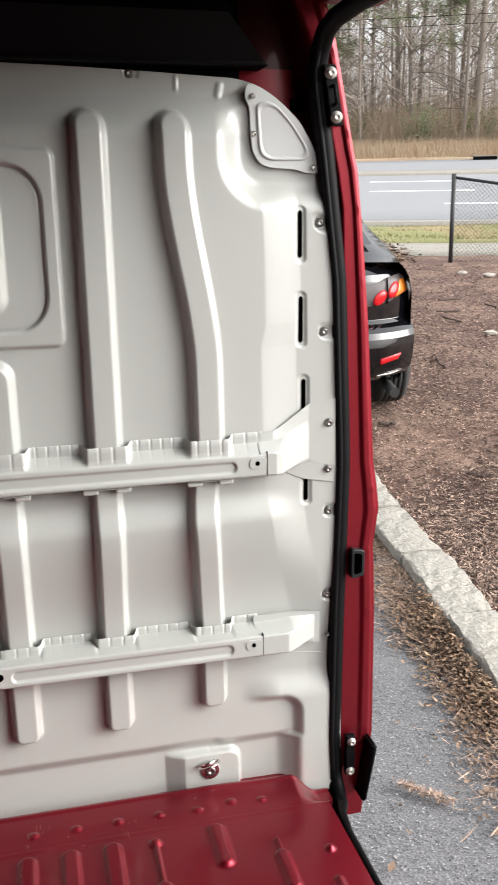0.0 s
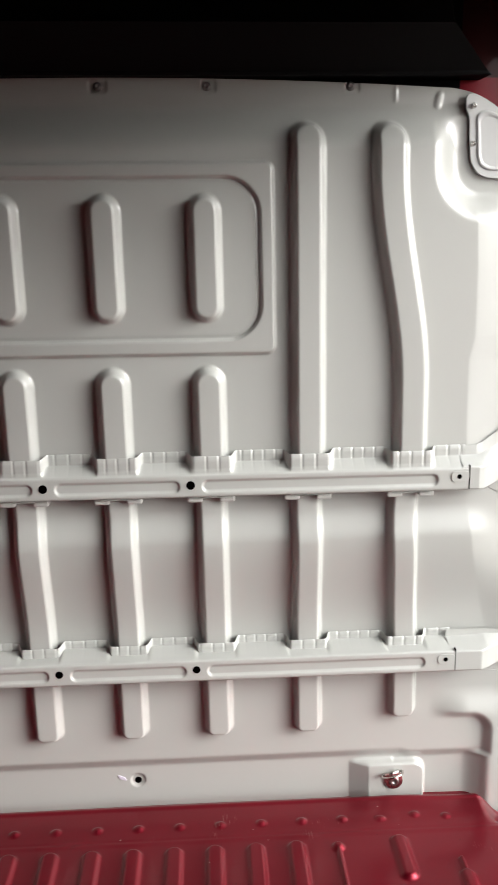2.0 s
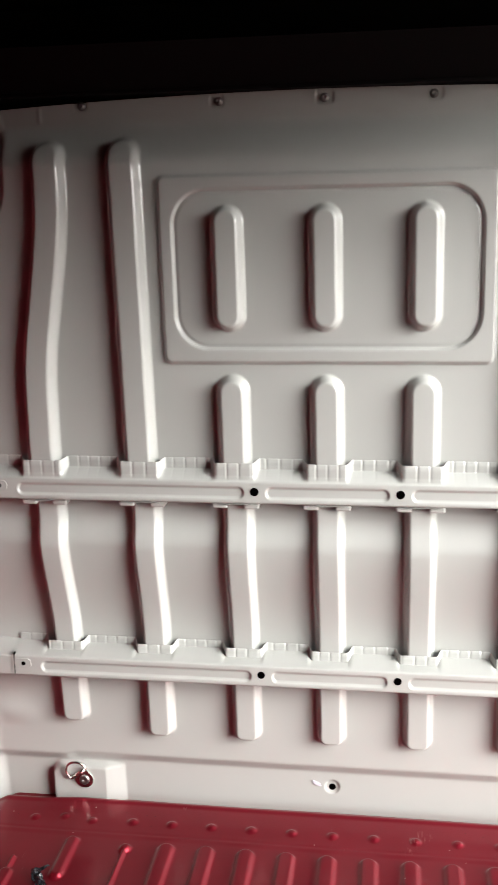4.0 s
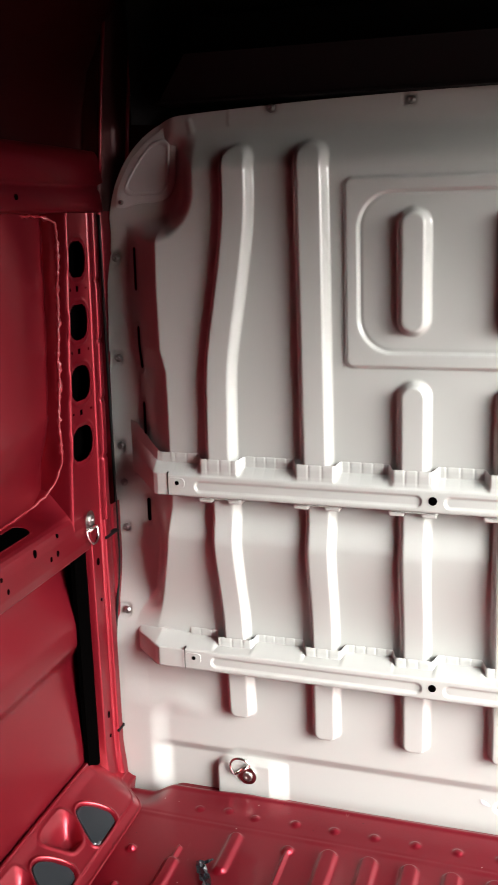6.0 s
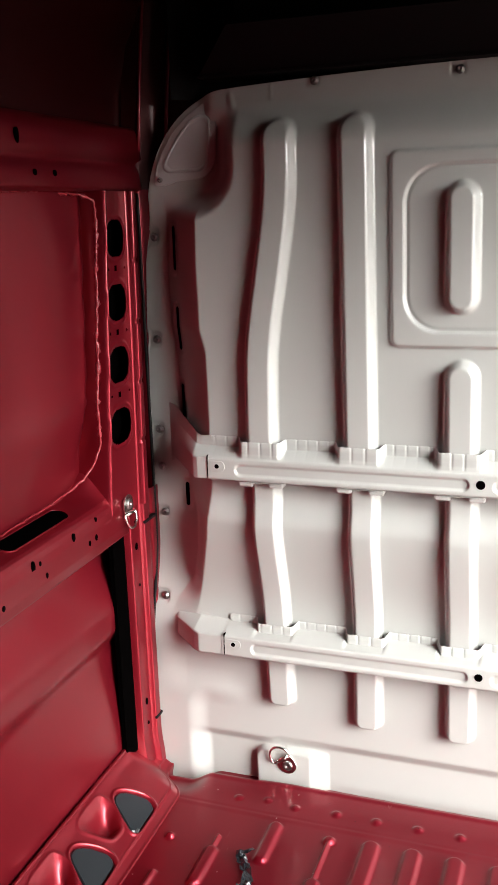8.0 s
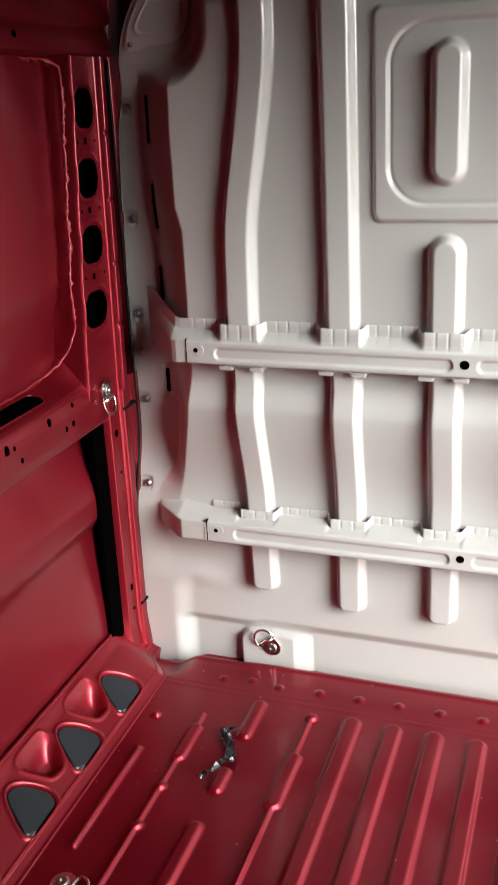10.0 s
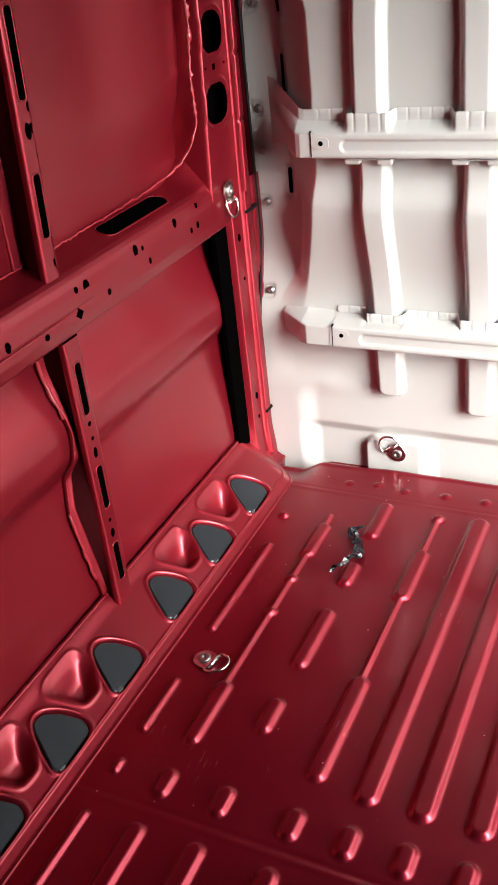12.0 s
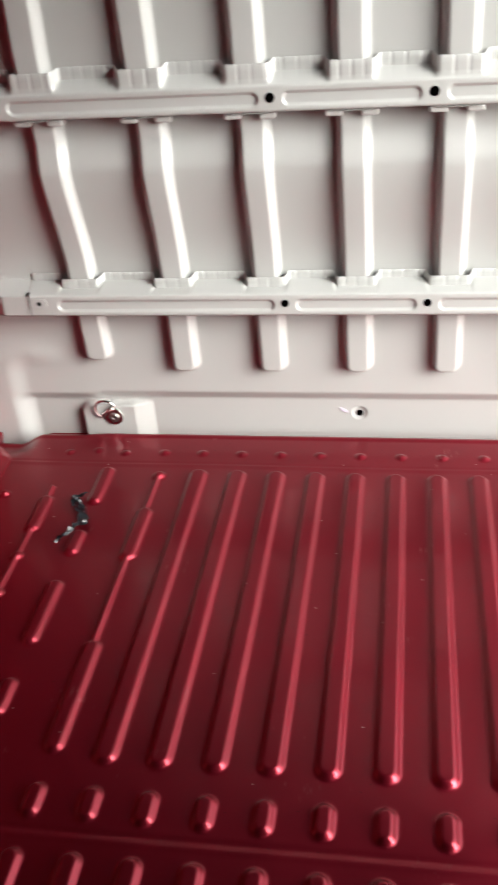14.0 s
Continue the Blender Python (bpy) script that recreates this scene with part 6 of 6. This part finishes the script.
def kerb_heap(r):
    y = r.choice((r.gauss(1.62, 0.16), r.gauss(1.62, 0.16), r.gauss(1.22, 0.15), r.gauss(0.95, 0.12)))
    f = abs(r.gauss(0, 0.10))
    x = kerb_x(y) - f - 0.01
    return x, y, gz1(x, y) + 0.03 + 0.07 * r.random() * math.exp(-(f / 0.14) ** 2)


litter("leaf_heap", 3000, kerb_heap, 0.0135, HEAP_LEAF, 28, "heaps of curled tan dry leaves against the kerb", "leaves", 0.6, 0.55, 0.006)
litter("needle_litter", 3000, along_kerb, 0.035, CHIP, 22, "dry pine needles and straw along the kerb", "litter", 0.3, 0.08)
litter("mulch_chips", 34000, on_mulch, 0.019, CHIP, 23, "pale and brown wood chips on the mulch bed", "mulch", 0.4, 0.22, 0.016)
litter("dark_mulch_chips", 24000, on_mulch, 0.024, CHIP_DARK, 24, "dark shredded bark on the mulch bed", "mulch", 0.3, 0.3, 0.014)
litter("stray_leaves", 9, on_lot, 0.02, LEAF, 25, "scattered dry leaves on the asphalt", "leaves", 0.4, 0.6)
litter("asphalt_grit", 22000, on_lot, 0.0042, GRIT, 26, "pale grit in the asphalt surface", "grit", 0.2, 0.9, 0.0)
leaf = litter("fallen_leaf", 1, lambda r: (1.747, 0.836, gz1(1.747, 0.836) + 0.03), 0.032, LEAF, 31, "tan dry oak leaf lying on the asphalt", "leaf", 0.4, 0.7)
leaf["kind"] = "thing"
def along_stalk(r):
    f = r.random()
    return 1.375 + 0.128 * f + r.gauss(0, 0.006), 0.621 - 0.137 * f + r.gauss(0, 0.008), gz1(1.44, 0.55) + 0.032 + 0.014 * r.random()


stalk = litter("seed_stalk", 170, along_stalk, 0.020, CHIP, 32, "shaggy brown dry seed stalk lying on the asphalt", "stalk", 0.5, 0.16)
stalk["kind"] = "thing"


def leaf_pile(r):
    v, u = r.gauss(-0.75, 0.28), r.gauss(14.3, 0.6)
    x, y = uv(u, v)
    return x, y, gz1(x, y) + 0.14 * math.exp(-((v + 0.75) / 0.4) ** 2) * r.random()


litter("leaf_pile", 1500, leaf_pile, 0.05, LEAF, 27, "heap of reddish-brown leaves at the end of the pavement", "leaves", 0.5, 0.5)
STONE = material("pale_field_stone", (0.36, 0.33, 0.29), 0.9, vary=0.25, scale=20, bump=0.6, bump_scale=60)
for k, (u, v, size) in enumerate(((9.45, 0.68, 0.06), (12.9, 0.52, 0.06), (12.7, 0.85, 0.075), (13.1, 1.15, 0.055))):
    rnd = random.Random(60 + k)
    bm = bmesh.new()
    bmesh.ops.create_icosphere(bm, subdivisions=2, radius=size)
    for vert in bm.verts:
        vert.co = Vector((vert.co.x * 1.3, vert.co.y, vert.co.z * 0.55)) * rnd.uniform(0.82, 1.12)
    x, y = uv(u, v)
    bmesh.ops.translate(bm, verts=bm.verts, vec=(x, y, gz1(x, y) + size * 0.3))
    tagged(part("stone", bm, STONE), "pale rough stone lying on the mulch", "stone", "stones on the mulch")
rnd = random.Random(12)
STICK = material("dark_weathered_stick", (0.09, 0.065, 0.052), 0.9, vary=0.3, scale=30, bump=0.5, bump_scale=80)
for k in range(22):
    u, v = rnd.uniform(5.2, 12.5), rnd.uniform(-0.6, 2.6)
    x, y = uv(u, v)
    a, L = rnd.uniform(0, math.pi), rnd.uniform(0.05, 0.2)
    pts = [(x + math.cos(a) * L * f + rnd.gauss(0, 0.012), y + math.sin(a) * L * f + rnd.gauss(0, 0.012), gz1(x + math.cos(a) * L * f, y + math.sin(a) * L * f) + 0.022 + rnd.uniform(0, 0.012)) for f in np.linspace(-1, 1, 7)]
    tagged(part("fallen_stick", tube_mesh("fallen_stick", pts, [rnd.uniform(0.005, 0.014) for _ in pts], 6), STICK), "dark weathered stick lying on the mulch", "stick", "sticks on the mulch")

# ---- torn black tape on the van floor ----
rnd = random.Random(9)
tape = bmesh.new()
line = [(-0.603, -0.222), (-0.627, -0.240), (-0.614, -0.268), (-0.594, -0.297), (-0.582, -0.330), (-0.596, -0.346), (-0.608, -0.372), (-0.624, -0.402)]
prev = None
for i in range(26):
    f = i / 25 * (len(line) - 1)
    k = min(int(f), len(line) - 2)
    x = line[k][0] + (line[k + 1][0] - line[k][0]) * (f - k)
    y = line[k][1] + (line[k + 1][1] - line[k][1]) * (f - k)
    w = (0.014 if i < 17 else 0.006) * rnd.uniform(0.6, 1.3)
    row = [tape.verts.new((x + s * w + rnd.uniform(-0.003, 0.003), y + rnd.uniform(-0.004, 0.004), 0.006 + abs(rnd.gauss(0, 0.006)))) for s in (-1, -0.4, 0.3, 1)]
    if prev:
        for a in range(3):
            tape.faces.new((prev[a], prev[a + 1], row[a + 1], row[a]))
    prev = row
tagged(part("torn_tape", tape, TAPE), "crumpled torn black tape stuck to the red floor", "tape")
